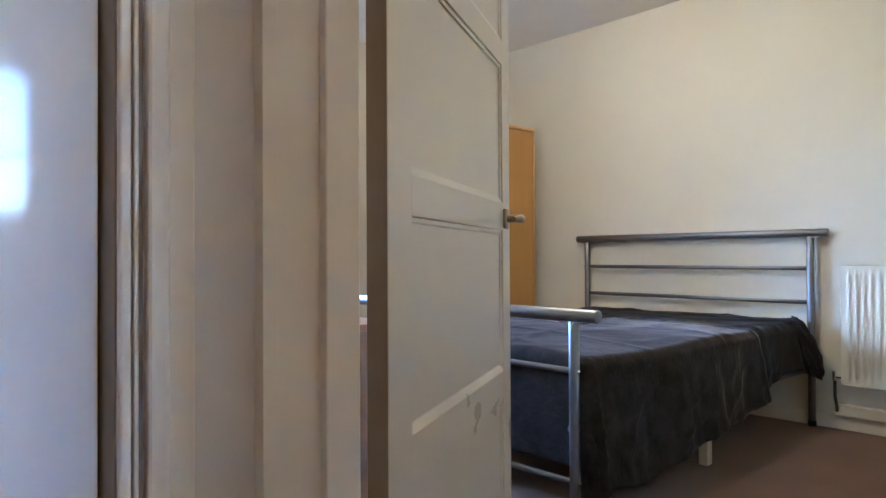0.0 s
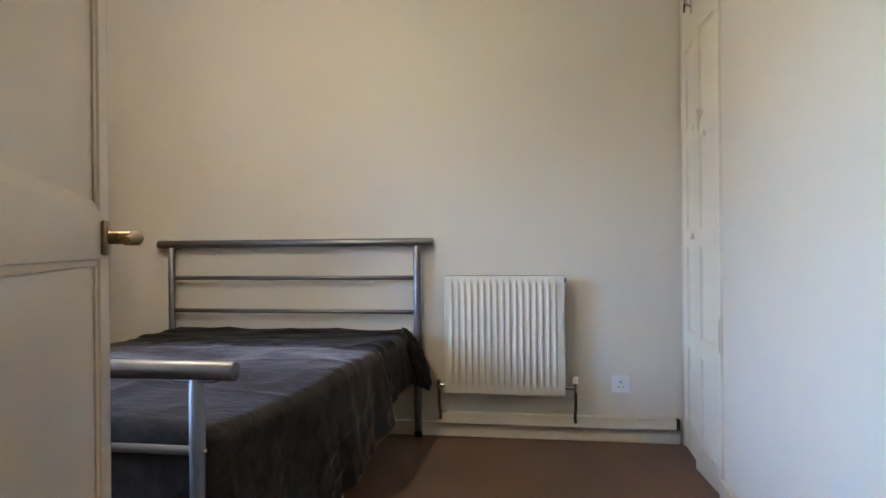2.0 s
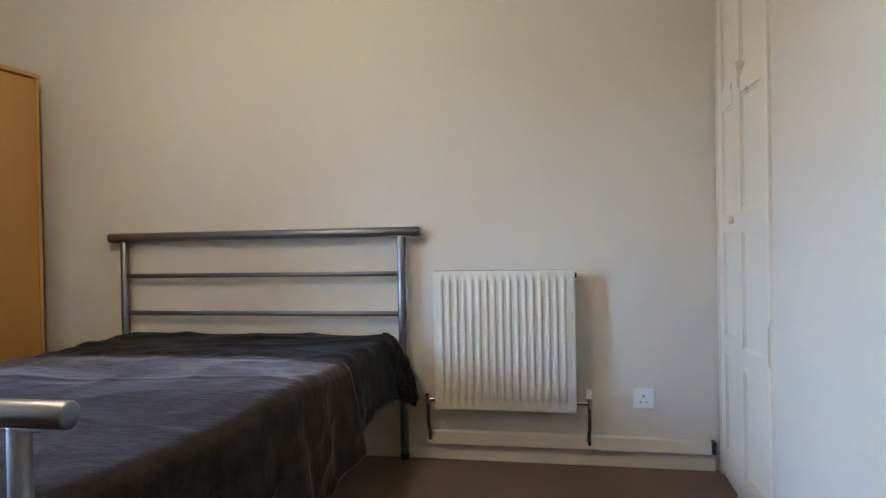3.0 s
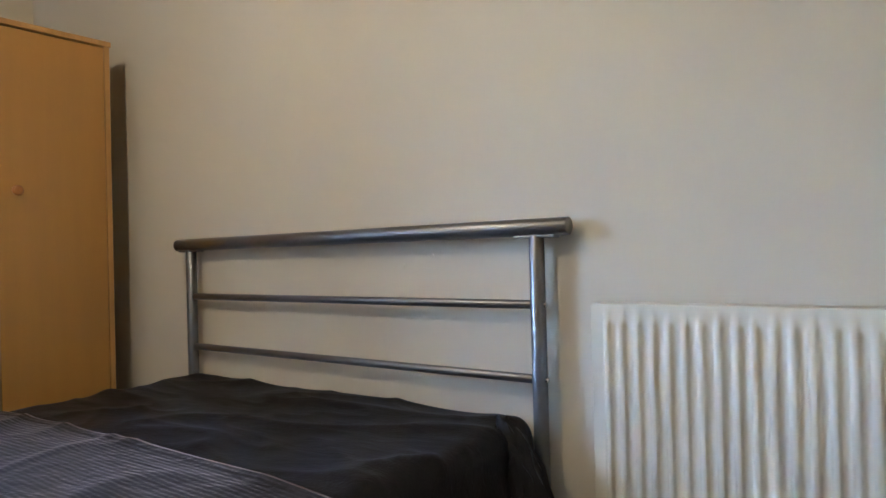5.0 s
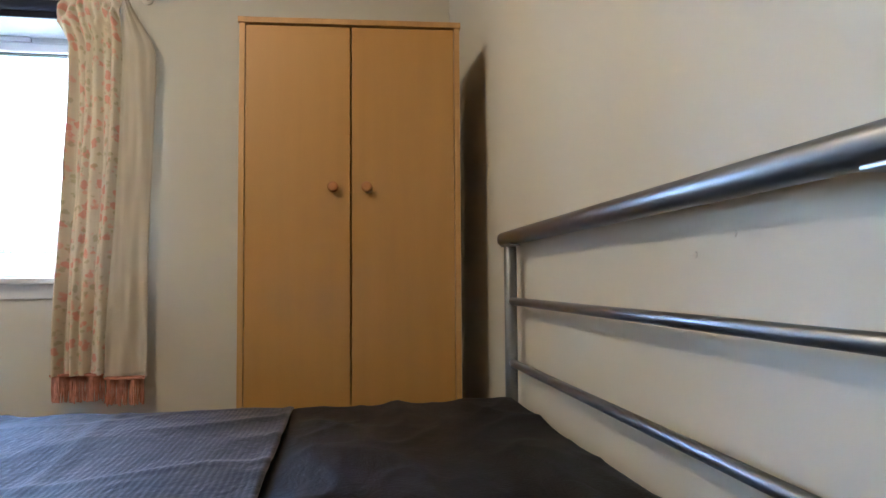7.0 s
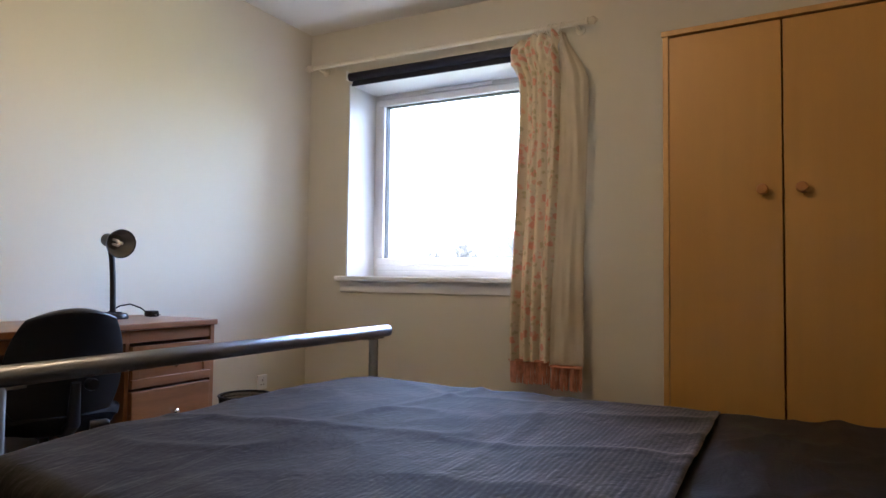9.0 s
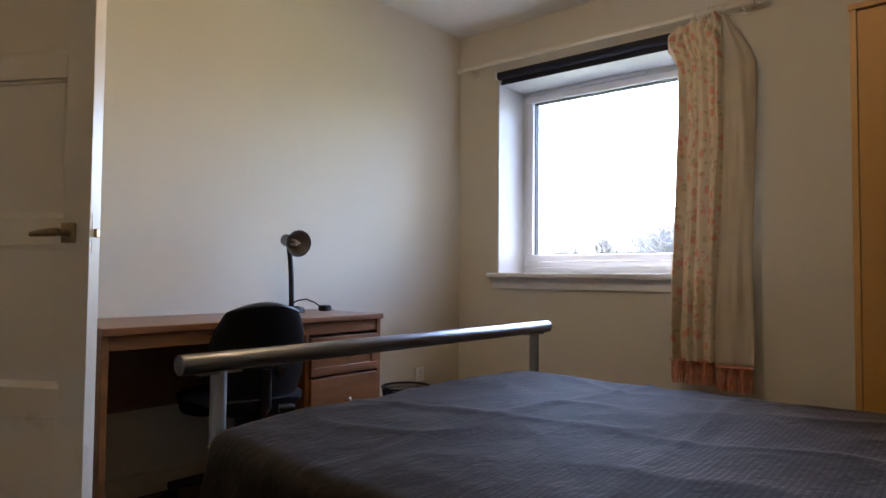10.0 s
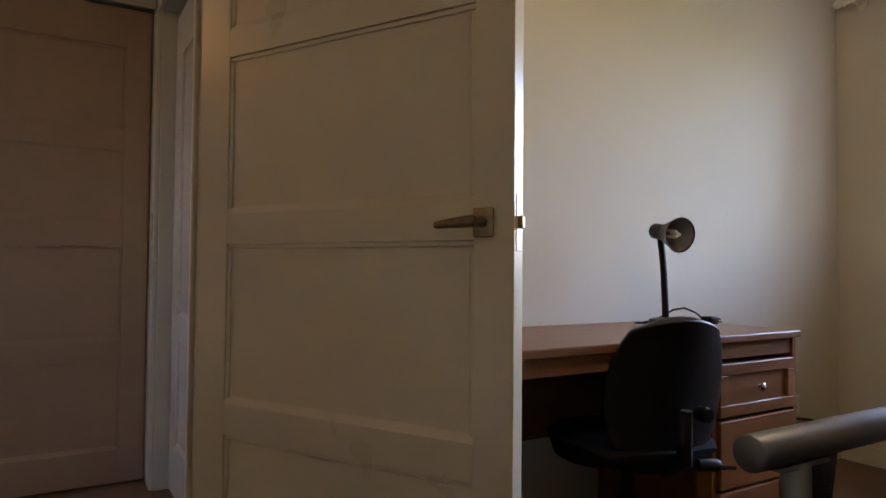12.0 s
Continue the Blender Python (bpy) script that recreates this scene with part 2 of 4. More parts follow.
BULB = glow("warm_bulb_glow", (1.0, 0.70, 0.38), 10.0)
FLORAL = translucent(floral(), 0.16)
translucent(LINING, 0.16)
GLASS = glass()


# ---- mesh helpers ----
def part(name, bm, material, parent=None, label="", smooth=False):
    me = bpy.data.meshes.new(name)
    bmesh.ops.recalc_face_normals(bm, faces=bm.faces)
    bm.to_mesh(me)
    bm.free()
    me.materials.append(material)
    if smooth:
        me.shade_smooth()
        me.set_sharp_from_angle(angle=radians(40))
    ob = new(name, me)
    ob.parent = parent
    return tagged(ob, label)


def thing(name, loc, label, category, rz=0.0, group="", kind=""):
    return_ob = new(name)
    return_ob.empty_display_size = 0.1
    return_ob.matrix_basis = pose(*loc, 0, 0, rz)
    return tagged(return_ob, label, category, group, kind)


def box(lo, hi, bevel=0.0, bm=None, seg=2):
    bm2 = bmesh.new()
    bmesh.ops.create_cube(bm2, size=1.0, matrix=Matrix.Translation([(a + b) / 2 for a, b in zip(lo, hi)]) @ Matrix.Diagonal([b - a for a, b in zip(lo, hi)] + [1]))
    if bevel:
        bmesh.ops.bevel(bm2, geom=bm2.edges[:], offset=bevel, segments=seg, profile=0.5, affect="EDGES")
    if bm is None:
        return bm2
    join(bm, bm2)
    return bm


def join(bm, other):
    me = bpy.data.meshes.new("join")
    other.to_mesh(me)
    other.free()
    bm.from_mesh(me)
    bpy.data.meshes.remove(me)


def tube(points, r, seg=14, bm=None, caps=True, radii=None):
    """A round bar along a list of points."""
    bm = bm or bmesh.new()
    pts = [Vector(p) for p in points]
    rings, prev = [], None
    for i, p in enumerate(pts):
        d = (pts[min(i + 1, len(pts) - 1)] - pts[max(i - 1, 0)]).normalized()
        if prev is None:
            side = d.orthogonal().normalized()
        else:
            side = (prev - d * prev.dot(d)).normalized()
        prev = side
        up = d.cross(side)
        rr = radii[i] if radii else r
        rings.append([bm.verts.new(p + rr * (math.cos(a) * side + math.sin(a) * up)) for a in (2 * math.pi * k / seg for k in range(seg))])
    for a, b in zip(rings, rings[1:]):
        for k in range(seg):
            bm.faces.new((a[k], a[(k + 1) % seg], b[(k + 1) % seg], b[k]))
    if caps:
        bm.faces.new(rings[0][::-1])
        bm.faces.new(rings[-1])
    return bm


def bar(p, q, r, seg=18, chamfer=0.003):
    """A straight round bar with softened ends."""
    p, q = Vector(p), Vector(q)
    d = (q - p).normalized() * chamfer
    return tube([p, p + d * 0.5, p + d, q - d, q - d * 0.5, q], r, seg, radii=[r - chamfer, r - chamfer * 0.3, r, r, r - chamfer * 0.3, r - chamfer])


def turned(profile, seg=24, m=None):
    """A turned shape from (radius, height) pairs about z."""
    bm = bmesh.new()
    rings = []
    for r, z in profile:
        if r < 1e-5:
            rings.append([bm.verts.new((0, 0, z))])
        else:
            rings.append([bm.verts.new((r * math.cos(2 * math.pi * k / seg), r * math.sin(2 * math.pi * k / seg), z)) for k in range(seg)])
    for a, b in zip(rings, rings[1:]):
        for k in range(seg):
            j = (k + 1) % seg
            f = [v for v in (a[k % len(a)], a[j % len(a)], b[j % len(b)], b[k % len(b)])]
            f = list(dict.fromkeys(f))
            if len(f) > 2:
                bm.faces.new(f)
    if m is not None:
        bmesh.ops.transform(bm, matrix=m, verts=bm.verts)
    return bm


def towards(d, at=(0, 0, 0)):
    """Turns z onto the direction d, at a place."""
    return Matrix.Translation(at) @ Vector(d).to_track_quat("Z", "Y").to_matrix().to_4x4()


def wall(name, lo, hi, material=None, holes=(), axis="x"):
    """A wall slab; holes are (from, to, low, high) along its run."""
    bm = bmesh.new()
    run = 0 if axis == "x" else 1
    cuts = sorted({lo[run], hi[run], *[h[0] for h in holes], *[h[1] for h in holes]})
    for a, b in zip(cuts, cuts[1:]):
        inside = [h for h in holes if h[0] <= a and b <= h[1]]
        spans = [(lo[2], inside[0][2]), (inside[0][3], hi[2])] if inside else [(lo[2], hi[2])]
        for z0, z1 in spans:
            if z1 - z0 > 1e-4:
                l2, h2 = list(lo), list(hi)
                l2[run], h2[run], l2[2], h2[2] = a, b, z0, z1
                box(l2, h2, bm=bm)
    bmesh.ops.remove_doubles(bm, verts=bm.verts, dist=1e-5)
    ob = part(name, bm, material or PAINT)
    return tagged(ob, kind="structure")


def setting(name, bm, material, label="", smooth=False):
    return tagged(part(name, bm, material, None, label, smooth), kind="structure")


# ---- the shell ----
EAST, NORTH, WEST, SOUTH, TOP = 4.0, 4.36, 0.75, 0.285, 2.505
HALLX, HALLN, HALLW, HALLS = 0.59, 1.345, -0.555, -3.0
DOOR_LO, DOOR_HI, DOOR_TOP = 0.415, 1.315, 2.03
WIN_L, WIN_R, WIN_B, WIN_T = 1.055, 2.42, 0.930, 2.15
NOUT = 4.80
wall("wall_east", (EAST, 0.0, 0), (EAST + 0.12, NOUT, TOP))
wall("wall_north", (HALLX, NORTH, 0), (EAST, NOUT, TOP), holes=[(WIN_L, WIN_R, WIN_B - 0.03, WIN_T)])
wall("wall_west", (HALLX, 0.0, 0), (WEST, NORTH, TOP), holes=[(DOOR_LO - 0.03, DOOR_HI + 0.03, 0, DOOR_TOP + 0.03)], axis="y")
wall("wall_south", (WEST, SOUTH - 0.1, 0), (3.245, SOUTH, TOP))
wall("closet_back", (3.15, -0.42, 0), (EAST + 0.12, -0.34, TOP))
wall("closet_side", (3.15, -0.34, 0), (3.23, SOUTH - 0.1, TOP))
wall("closet_end", (EAST, -0.34, 0), (EAST + 0.12, 0.0, TOP))
wall("hall_wall_north", (HALLW - 0.1, HALLN, 0), (HALLX, HALLN + 0.12, TOP), HALLPAINT, holes=[(-0.43, 0.412, 0, 2.0)])
wall("hall_wall_west", (HALLW - 0.1, HALLS, 0), (HALLW, HALLN, TOP), HALLPAINT, holes=[(0.50, 1.335, 0, 2.06)], axis="y")
wall("hall_wall_south", (HALLW - 0.1, HALLS - 0.25, 0), (2.0, HALLS, TOP), HALLPAINT, holes=[(0.74, 1.42, 1.22, 2.25)])
wall("hall_wall_east", (1.9, HALLS, 0), (2.0, -0.1, TOP), HALLPAINT, axis="y")
wall("hall_wall_inner", (HALLX, -0.1, 0), (2.0, 0.0, TOP), HALLPAINT)
setting("floor", box((HALLX, -0.42, -0.15), (EAST + 0.12, NOUT, 0)), CARPET, "flat dark brown carpet")
setting("hall_floor", box((HALLW - 0.1, HALLS - 0.25, -0.15), (HALLX, HALLN + 0.9, -0.002)), LAMINATE, "warm brown hall floor")
setting("hall_floor_east", box((HALLX, HALLS - 0.25, -0.15), (2.0, -0.42, -0.002)), LAMINATE)
setting("ceiling", box((HALLW - 0.1, HALLS - 0.25, TOP), (EAST + 0.12, NOUT, TOP + 0.15)), CEIL, "white painted ceiling")
wall("hall_room_west", (HALLW - 0.9, 0.2, 0), (HALLW - 0.8, HALLN + 0.9, TOP), HALLPAINT, axis="y")
wall("hall_room_south", (HALLW - 0.8, 0.2, 0), (HALLW - 0.1, 0.3, TOP), HALLPAINT)
wall("hall_room_north", (HALLW - 0.8, HALLN + 0.2, 0), (HALLW - 0.1, HALLN + 0.3, TOP), HALLPAINT)
setting("hall_room_ceiling", box((HALLW - 0.9, 0.2, TOP), (HALLW - 0.1, HALLN + 0.9, TOP + 0.15)), CEIL)
setting("hall_room_floor", box((HALLW - 0.9, 0.2, -0.15), (HALLW - 0.1, HALLN + 0.9, -0.002)), LAMINATE)
wall("hall_cupboard_side", (HALLW - 0.1, HALLN + 0.12, 0), (HALLW, HALLN + 0.8, TOP), HALLPAINT, axis="y")
setting("hall_cupboard_back", box((HALLW - 0.1, HALLN + 0.80, 0), (HALLX, HALLN + 0.9, TOP)), HALLPAINT)


def skirting(name, lo, hi, material=GLOSS):
    return setting(name, box(lo, hi, 0.004), material, "cream gloss skirting board")


skirting("baseboard_east", (EAST - 0.02, SOUTH + 0.02, 0), (EAST, NORTH, 0.075))
skirting("baseboard_north", (WEST + 0.02, NORTH - 0.02, 0), (EAST - 0.02, NORTH, 0.09))
skirting("baseboard_west", (WEST, 1.45, 0), (WEST + 0.02, NORTH, 0.09))
skirting("baseboard_south", (WEST + 0.03, SOUTH, 0), (3.235, SOUTH + 0.015, 0.09))

# door lining, stops and architraves of the bedroom doorway
for y0, y1, ys in ((DOOR_HI, DOOR_HI + 0.03, -1), (DOOR_LO - 0.03, DOOR_LO, 1)):
    setting("door_lining", box((HALLX, y0, 0), (WEST, y1, DOOR_TOP), 0.002), GLOSS)
    s0, s1 = (y0 - 0.020, y0) if ys < 0 else (y1, y1 + 0.020)
    setting("door_stop", box((0.685, s0, 0), (0.749, s1, DOOR_TOP), 0.003), GLOSS)
    s0, s1 = (y0 - 0.003, y0) if ys < 0 else (y1, y1 + 0.003)
    setting("door_bead", box((HALLX - 0.003, s0, 0), (0.612, s1, DOOR_TOP), 0.0012), GLOSS)
setting("door_lining", box((HALLX, DOOR_LO - 0.03, DOOR_TOP), (WEST, DOOR_HI + 0.03, DOOR_TOP + 0.03), 0.002), GLOSS)


def architrave(x0, x1, y0, y1):
    bm = box((x0, y0, 0), (x1, y1, DOOR_TOP + 0.06), 0.004)
    return setting("architrave", bm, GLOSS, "cream gloss moulded door architrave")


architrave(HALLX - 0.014, HALLX, DOOR_LO - 0.10, DOOR_LO - 0.005)
architrave(WEST, WEST + 0.014, DOOR_HI + 0.02, DOOR_HI + 0.085)
setting("architrave", box((HALLX - 0.02, DOOR_LO - 0.10, DOOR_TOP + 0.06), (HALLX, 1.343, DOOR_TOP + 0.13), 0.004), GLOSS)


# ---- panelled doors ----
def panel_door(name, loc, rz, w, h, t, panels, label, material, side=1, category="door"):
    """A leaf with sunk panels on both faces; x runs from the hinge, y is through the leaf. panels: (x0, x1, z0, z1)."""
    ob = thing(name, loc, label, category, rz, kind="structure")
    core = t * 0.55
    part("panel_sheet", box((0.02, -core / 2, 0.02), (w - 0.02, core / 2, h - 0.02)), material, ob)
    x0, x1 = panels[0][0], panels[0][1]
    part("hinge_stile", box((0, -t / 2, 0), (x0, t / 2, h), 0.0015), material, ob)
    part("lock_stile", box((x1, -t / 2, 0), (w, t / 2, h), 0.0015), material, ob)
    edges = [0.0]
    for p in sorted(panels, key=lambda q: q[2]):
        edges += [p[2], p[3]]
    edges.append(h)
    for z0, z1 in zip(edges[0::2], edges[1::2]):
        part("rail", box((x0, -t / 2, z0), (x1, t / 2, z1), 0.0012), material, ob)
    for p in panels:
        bm = bmesh.new()
        for s in (-1, 1):
            y0, y1 = sorted((s * core / 2, s * (t / 2 - 0.0045)))
            b = 0.012
            foot = [[bm.verts.new((x, y, z)) for y, z in ((s * core / 2, p[2]), (s * (t / 2 - 0.0008), p[2]), (s * core / 2, p[2] + 0.017))] for x in (p[0], p[1])]
            for k in range(3):
                bm.faces.new((foot[0][k], foot[0][(k + 1) % 3], foot[1][(k + 1) % 3], foot[1][k]))
            bm.faces.new(foot[0])
            bm.faces.new(foot[1][::-1])
            box((p[0], y0, p[3] - b), (p[1], y1, p[3]), 0.003, bm)
            box((p[0], y0, p[2] + b), (p[0] + b, y1, p[3] - b), 0.003, bm)
            box((p[1] - b, y0, p[2] + b), (p[1], y1, p[3] - b), 0.003, bm)
        part("panel_moulding", bm, material, ob)
    return ob


def lever_handle(parent, x, z, y, s, way=-1):
    """A square rose with a lever that points towards the hinge."""
    h = part("door_handle", box((x - 0.022, min(y, y + s * 0.009), z - 0.028), (x + 0.022, max(y, y + s * 0.009), z + 0.028), 0.004), BRASS, parent, "worn brass lever handle on a square rose", True)
    bm = tube([(x, y + s * 0.005, z), (x, y + s * 0.045, z)], 0.0105)
    join(bm, tube([(x, y + s * 0.045, z), (x + way * 0.010, y + s * 0.050, z - 0.001), (x + way * 0.045, y + s * 0.050, z - 0.003), (x + way * 0.082, y + s * 0.044, z - 0.006)], 0.009, radii=[0.0115, 0.0115, 0.0095, 0.007]))
    part("lever", bm, BRASS, h, "", True)
    return h


LEAF_W, LEAF_T, LEAF_H = 0.880, 0.040, 2.0
ANGLE = math.degrees(math.atan2(1.649 - 1.330, 1.489 - 0.887))
leaf = panel_door("door_1", (0.792 - 0.02 * math.sin(radians(ANGLE)), 1.277 + 0.02 * math.cos(radians(ANGLE)), 0.008), ANGLE, LEAF_W, LEAF_H, LEAF_T,
                  [(0.105, 0.796, 0.12, 0.512), (0.105, 0.796, 0.588, 0.977), (0.105, 0.796, 1.052, 1.440), (0.105, 0.796, 1.507, 1.90)],
                  "cream gloss panelled bedroom door standing wide open", GLOSS)
lever_handle(leaf, 0.818, 1.010, -LEAF_T / 2, -1)
lever_handle(leaf, 0.818, 1.010, LEAF_T / 2, 1)
part("latch_plate", box((LEAF_W - 0.0005, -0.012, 1.010 - 0.055), (LEAF_W + 0.0015, 0.012, 1.010 + 0.055), 0.0006), GLOSS, leaf, "painted latch face plate")
part("latch_bolt", box((LEAF_W + 0.001, -0.007, 1.010 - 0.012), (LEAF_W + 0.011, 0.007, 1.010 + 0.012), 0.002), BRASS, leaf, "brass spring latch")
# thin brown strip that paints the shade on the hinge edge
part("hinge_edge", box((-0.0015, -LEAF_T / 2 + 0.0015, 0.003), (0.0, LEAF_T / 2 - 0.0015, LEAF_H - 0.003), 0.0005), SHADEDEDGE, leaf, "hinge edge coloured brown for its shade")
for z in (0.22, 1.75):
    hb = tube([(-0.006, -LEAF_T / 2 + 0.002, z - 0.04), (-0.006, -LEAF_T / 2 + 0.002, z + 0.04)], 0.005, 10)
    part("hinge", hb, GLOSS, leaf, "painted butt hinge", True)

# glossy hall door on the hall's north side, and the closed one on its west side
hall_door = panel_door("door_2", (0.392, HALLN + 0.076, 0.008), 180, 0.785, 1.965, 0.04,
                       [(0.155, 0.65, 0.20, 0.62), (0.155, 0.65, 0.72, 1.78)], "shiny white-painted hall door, closed", MIRRORGLOSS)
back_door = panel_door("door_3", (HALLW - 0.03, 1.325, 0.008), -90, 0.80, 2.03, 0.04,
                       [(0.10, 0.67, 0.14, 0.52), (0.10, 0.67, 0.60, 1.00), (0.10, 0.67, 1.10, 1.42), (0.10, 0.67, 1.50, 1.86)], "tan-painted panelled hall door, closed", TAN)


# the door's reveal, its shade put in as a brown colour
setting("trim", box((0.396, HALLN + 0.0, 0), (0.412, HALLN + 0.12, 2.0), 0.002), SHADEDEDGE)
setting("trim", box((-0.43, HALLN + 0.0, 0), (-0.40, HALLN + 0.12, 2.0), 0.002), GLOSS)
for x0, x1, d, r in ((0.397, 0.412, 0.018, 0.005), (0.415, 0.421, 0.016, 0.003), (0.430, 0.459, 0.026, 0.008), (0.459, 0.497, 0.010, 0.003)):
    setting("trim", box((x0, HALLN - d, 0), (x1, HALLN, 2.06), r, seg=3), GLOSS)
# brown strips paint the shade in the grooves between the mouldings
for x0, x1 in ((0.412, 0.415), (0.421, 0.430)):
    setting("trim", box((x0, HALLN - 0.004, 0), (x1, HALLN, 2.06), 0.001), SHADEDEDGE)
setting("trim", box((-0.50, HALLN - 0.018, 0), (-0.41, HALLN, 2.06), 0.005), GLOSS)
setting("trim", box((-0.50, HALLN - 0.018, 2.0), (0.478, HALLN - 0.001, 2.07), 0.004), GLOSS)
setting("trim", box((HALLW, 1.329, 0), (HALLW + 0.016, 1.343, 2.05), 0.004), GLOSS)
setting("trim", box((HALLW, 0.44, 0), (HALLW + 0.016, 0.525, 2.05), 0.004), GLOSS)
setting("trim", box((HALLW, 0.44, 2.05), (HALLW + 0.016, 1.343, 2.12), 0.004), GLOSS)

# ---- closet doors ----
setting("closet_frame", box((3.225, SOUTH - 0.1, 0), (3.258, SOUTH + 0.010, 2.36), 0.004), GLOSS)
setting("closet_frame", box((3.958, SOUTH - 0.1, 0), (3.978, SOUTH + 0.003, 2.36), 0.002), GLOSS)
setting("closet_frame", box((3.258, SOUTH - 0.1, 2.31), (3.958, SOUTH + 0.003, 2.36), 0.004), GLOSS)
wall("closet_head", (3.245, SOUTH - 0.1, 2.36), (EAST, SOUTH, TOP))
CP = [(0.115, 0.500), (0.575, 0.985), (1.06, 1.465), (1.54, 1.93)]
near_leaf = panel_door("closet_door", (3.262, SOUTH - 0.018, 0.01), 4.3, 0.336, 2.29, 0.036, [(0.055, 0.255, a, b) for a, b in CP], "cream painted panelled closet door, slightly ajar", GLOSS, category="closet door")
far_leaf = panel_door("closet_door", (3.955, SOUTH - 0.018, 0.01), 180, 0.352, 2.29, 0.036, [(0.080, 0.270, a, b) for a, b in CP], "cream painted panelled closet door, closed, with a small knob", GLOSS, category="closet door")
part("knob", turned([(0, 0), (0.007, 0), (0.007, 0.012), (0.014, 0.018), (0.016, 0.026), (0.011, 0.033), (0, 0.035)], 16, towards((0, -1, 0), (0.312, -0.018, 1.03))), GLOSS, far_leaf, "small white round knob", True)

# over-door hook rail hanging on the closet
hooks = thing("over_door_hook", (3.575, 0.318, 2.02), "white metal over-door hook rail with a dark strap", "hook rail", 4.3)
part("upright", box((-0.008, 0.0, 0.0), (0.008, 0.004, 0.284), 0.001), CHROME, hooks)
part("top_bend", box((-0.008, -0.042, 0.280), (0.008, 0.004, 0.284), 0.001), CHROME, hooks)
for z in (0.03, 0.085, 0.15):
    part("peg", tube([(0, 0.003, z), (-0.03, 0.03, z), (-0.055, 0.042, z + 0.004)], 0.005, 8), CHROME, hooks, "", True)
part("strap", tube([(-0.07, 0.012, 0.28), (0.0, 0.016, 0.17), (0.075, 0.012, 0.03)], 0.007, 8, radii=[0.010, 0.008, 0.004]), BLACKRUBBER, hooks, "dark hanging strap", True)

# ---- window ----
w1 = thing("window_1", (0, 0, 0), "white plastic framed double-glazed window with a painted sill", "window", kind="structure")
fy0, fy1 = 4.66, 4.73
fl, fr, fb, ft = WIN_L + 0.003, WIN_R - 0.003, WIN_B + 0.038, WIN_T - 0.003


def ring(x0, x1, z0, z1, b, y0, y1, bevel):
    bm = bmesh.new()
    box((x0, y0, z0), (x1, y1, z0 + b), bevel, bm)
    box((x0, y0, z1 - b), (x1, y1, z1), bevel, bm)
    box((x0, y0, z0 + b), (x0 + b, y1, z1 - b), bevel, bm)
    box((x1 - b, y0, z0 + b), (x1, y1, z1 - b), bevel, bm)
    return bm


part("window_frame", ring(fl, fr, fb, ft, 0.036, fy0, fy1, 0.005), UPVC, w1)
part("sash", ring(fl + 0.036, fr - 0.036, fb + 0.036, ft - 0.036, 0.048, fy0 - 0.014, fy1 - 0.005, 0.008), UPVC, w1)
part("gasket", ring(fl + 0.084, fr - 0.084, fb + 0.084, ft - 0.084, 0.005, fy0 + 0.01, fy1 - 0.01, 0.0), BLACKRUBBER, w1, "black rubber glazing gasket")
pane = part("pane", box((fl + 0.086, 4.70, fb + 0.086), (fr - 0.086, 4.704, ft - 0.086)), GLASS, w1, "clear glass")
pane.visible_shadow = False
part("trickle_vent", box((1.42, fy0 - 0.022, ft - 0.034), (1.92, fy0, ft - 0.012), 0.004), UPVC, w1, "white slot vent")
part("window_sill", box((WIN_L - 0.035, NORTH - 0.075, WIN_B - 0.03), (WIN_R + 0.05, NORTH, WIN_B), 0.008), WHITEGLOSS, w1, "white gloss sill board")
part("inner_sill", box((WIN_L, NORTH, WIN_B - 0.03), (WIN_R, 4.735, WIN_B - 0.0005), 0.002), WHITEGLOSS, w1)
part("frame_foot", box((WIN_L, fy0, WIN_B - 0.0005), (WIN_R, fy1, fb), 0.002), UPVC, w1)
part("apron", box((WIN_L - 0.03, NORTH - 0.018, WIN_B - 0.098), (WIN_R + 0.03, NORTH, WIN_B - 0.03), 0.003), WHITEGLOSS, w1)
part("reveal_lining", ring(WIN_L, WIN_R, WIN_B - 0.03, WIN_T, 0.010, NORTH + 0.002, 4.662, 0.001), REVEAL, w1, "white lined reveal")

# hall window far down the hall
w2 = thing("window_2", (0, 0, 0), "white framed hall window with a transom bar", "window", kind="structure")
part("window_frame", ring(0.74, 1.42, 1.22, 2.25, 0.03, HALLS - 0.12, HALLS - 0.05, 0.005), UPVC, w2)
part("transom", box((0.77, HALLS - 0.11, 1.63), (1.39, HALLS - 0.06, 1.66), 0.004), UPVC, w2)
part("window_sill", box((0.74, HALLS - 0.10, 1.175), (1.42, HALLS + 0.05, 1.218), 0.006), BEECHEDGE, w2, "wooden sill")

# ---- roller blind, curtain rod and curtain ----
blind = thing("roller_blind", (0, 0, 0), "rolled-up dark navy roller blind above the window", "blind")
part("roll", bar((1.085, NORTH - 0.034, 2.176), (2.43, NORTH - 0.034, 2.176), 0.026, 20), NAVY, blind, "", True)
part("hanging_edge", box((1.095, NORTH - 0.020, 2.125), (2.42, NORTH - 0.014, 2.176), 0.002), NAVY, blind)
part("bottom_bar", box((1.092, NORTH - 0.024, 2.122), (2.423, NORTH - 0.010, 2.136), 0.004), NAVY, blind)
for x in (1.078, 2.437):
    part("bracket", box((x - 0.004, NORTH - 0.06, 2.155), (x + 0.004, NORTH, 2.21), 0.002), WHITEPLASTIC, blind)

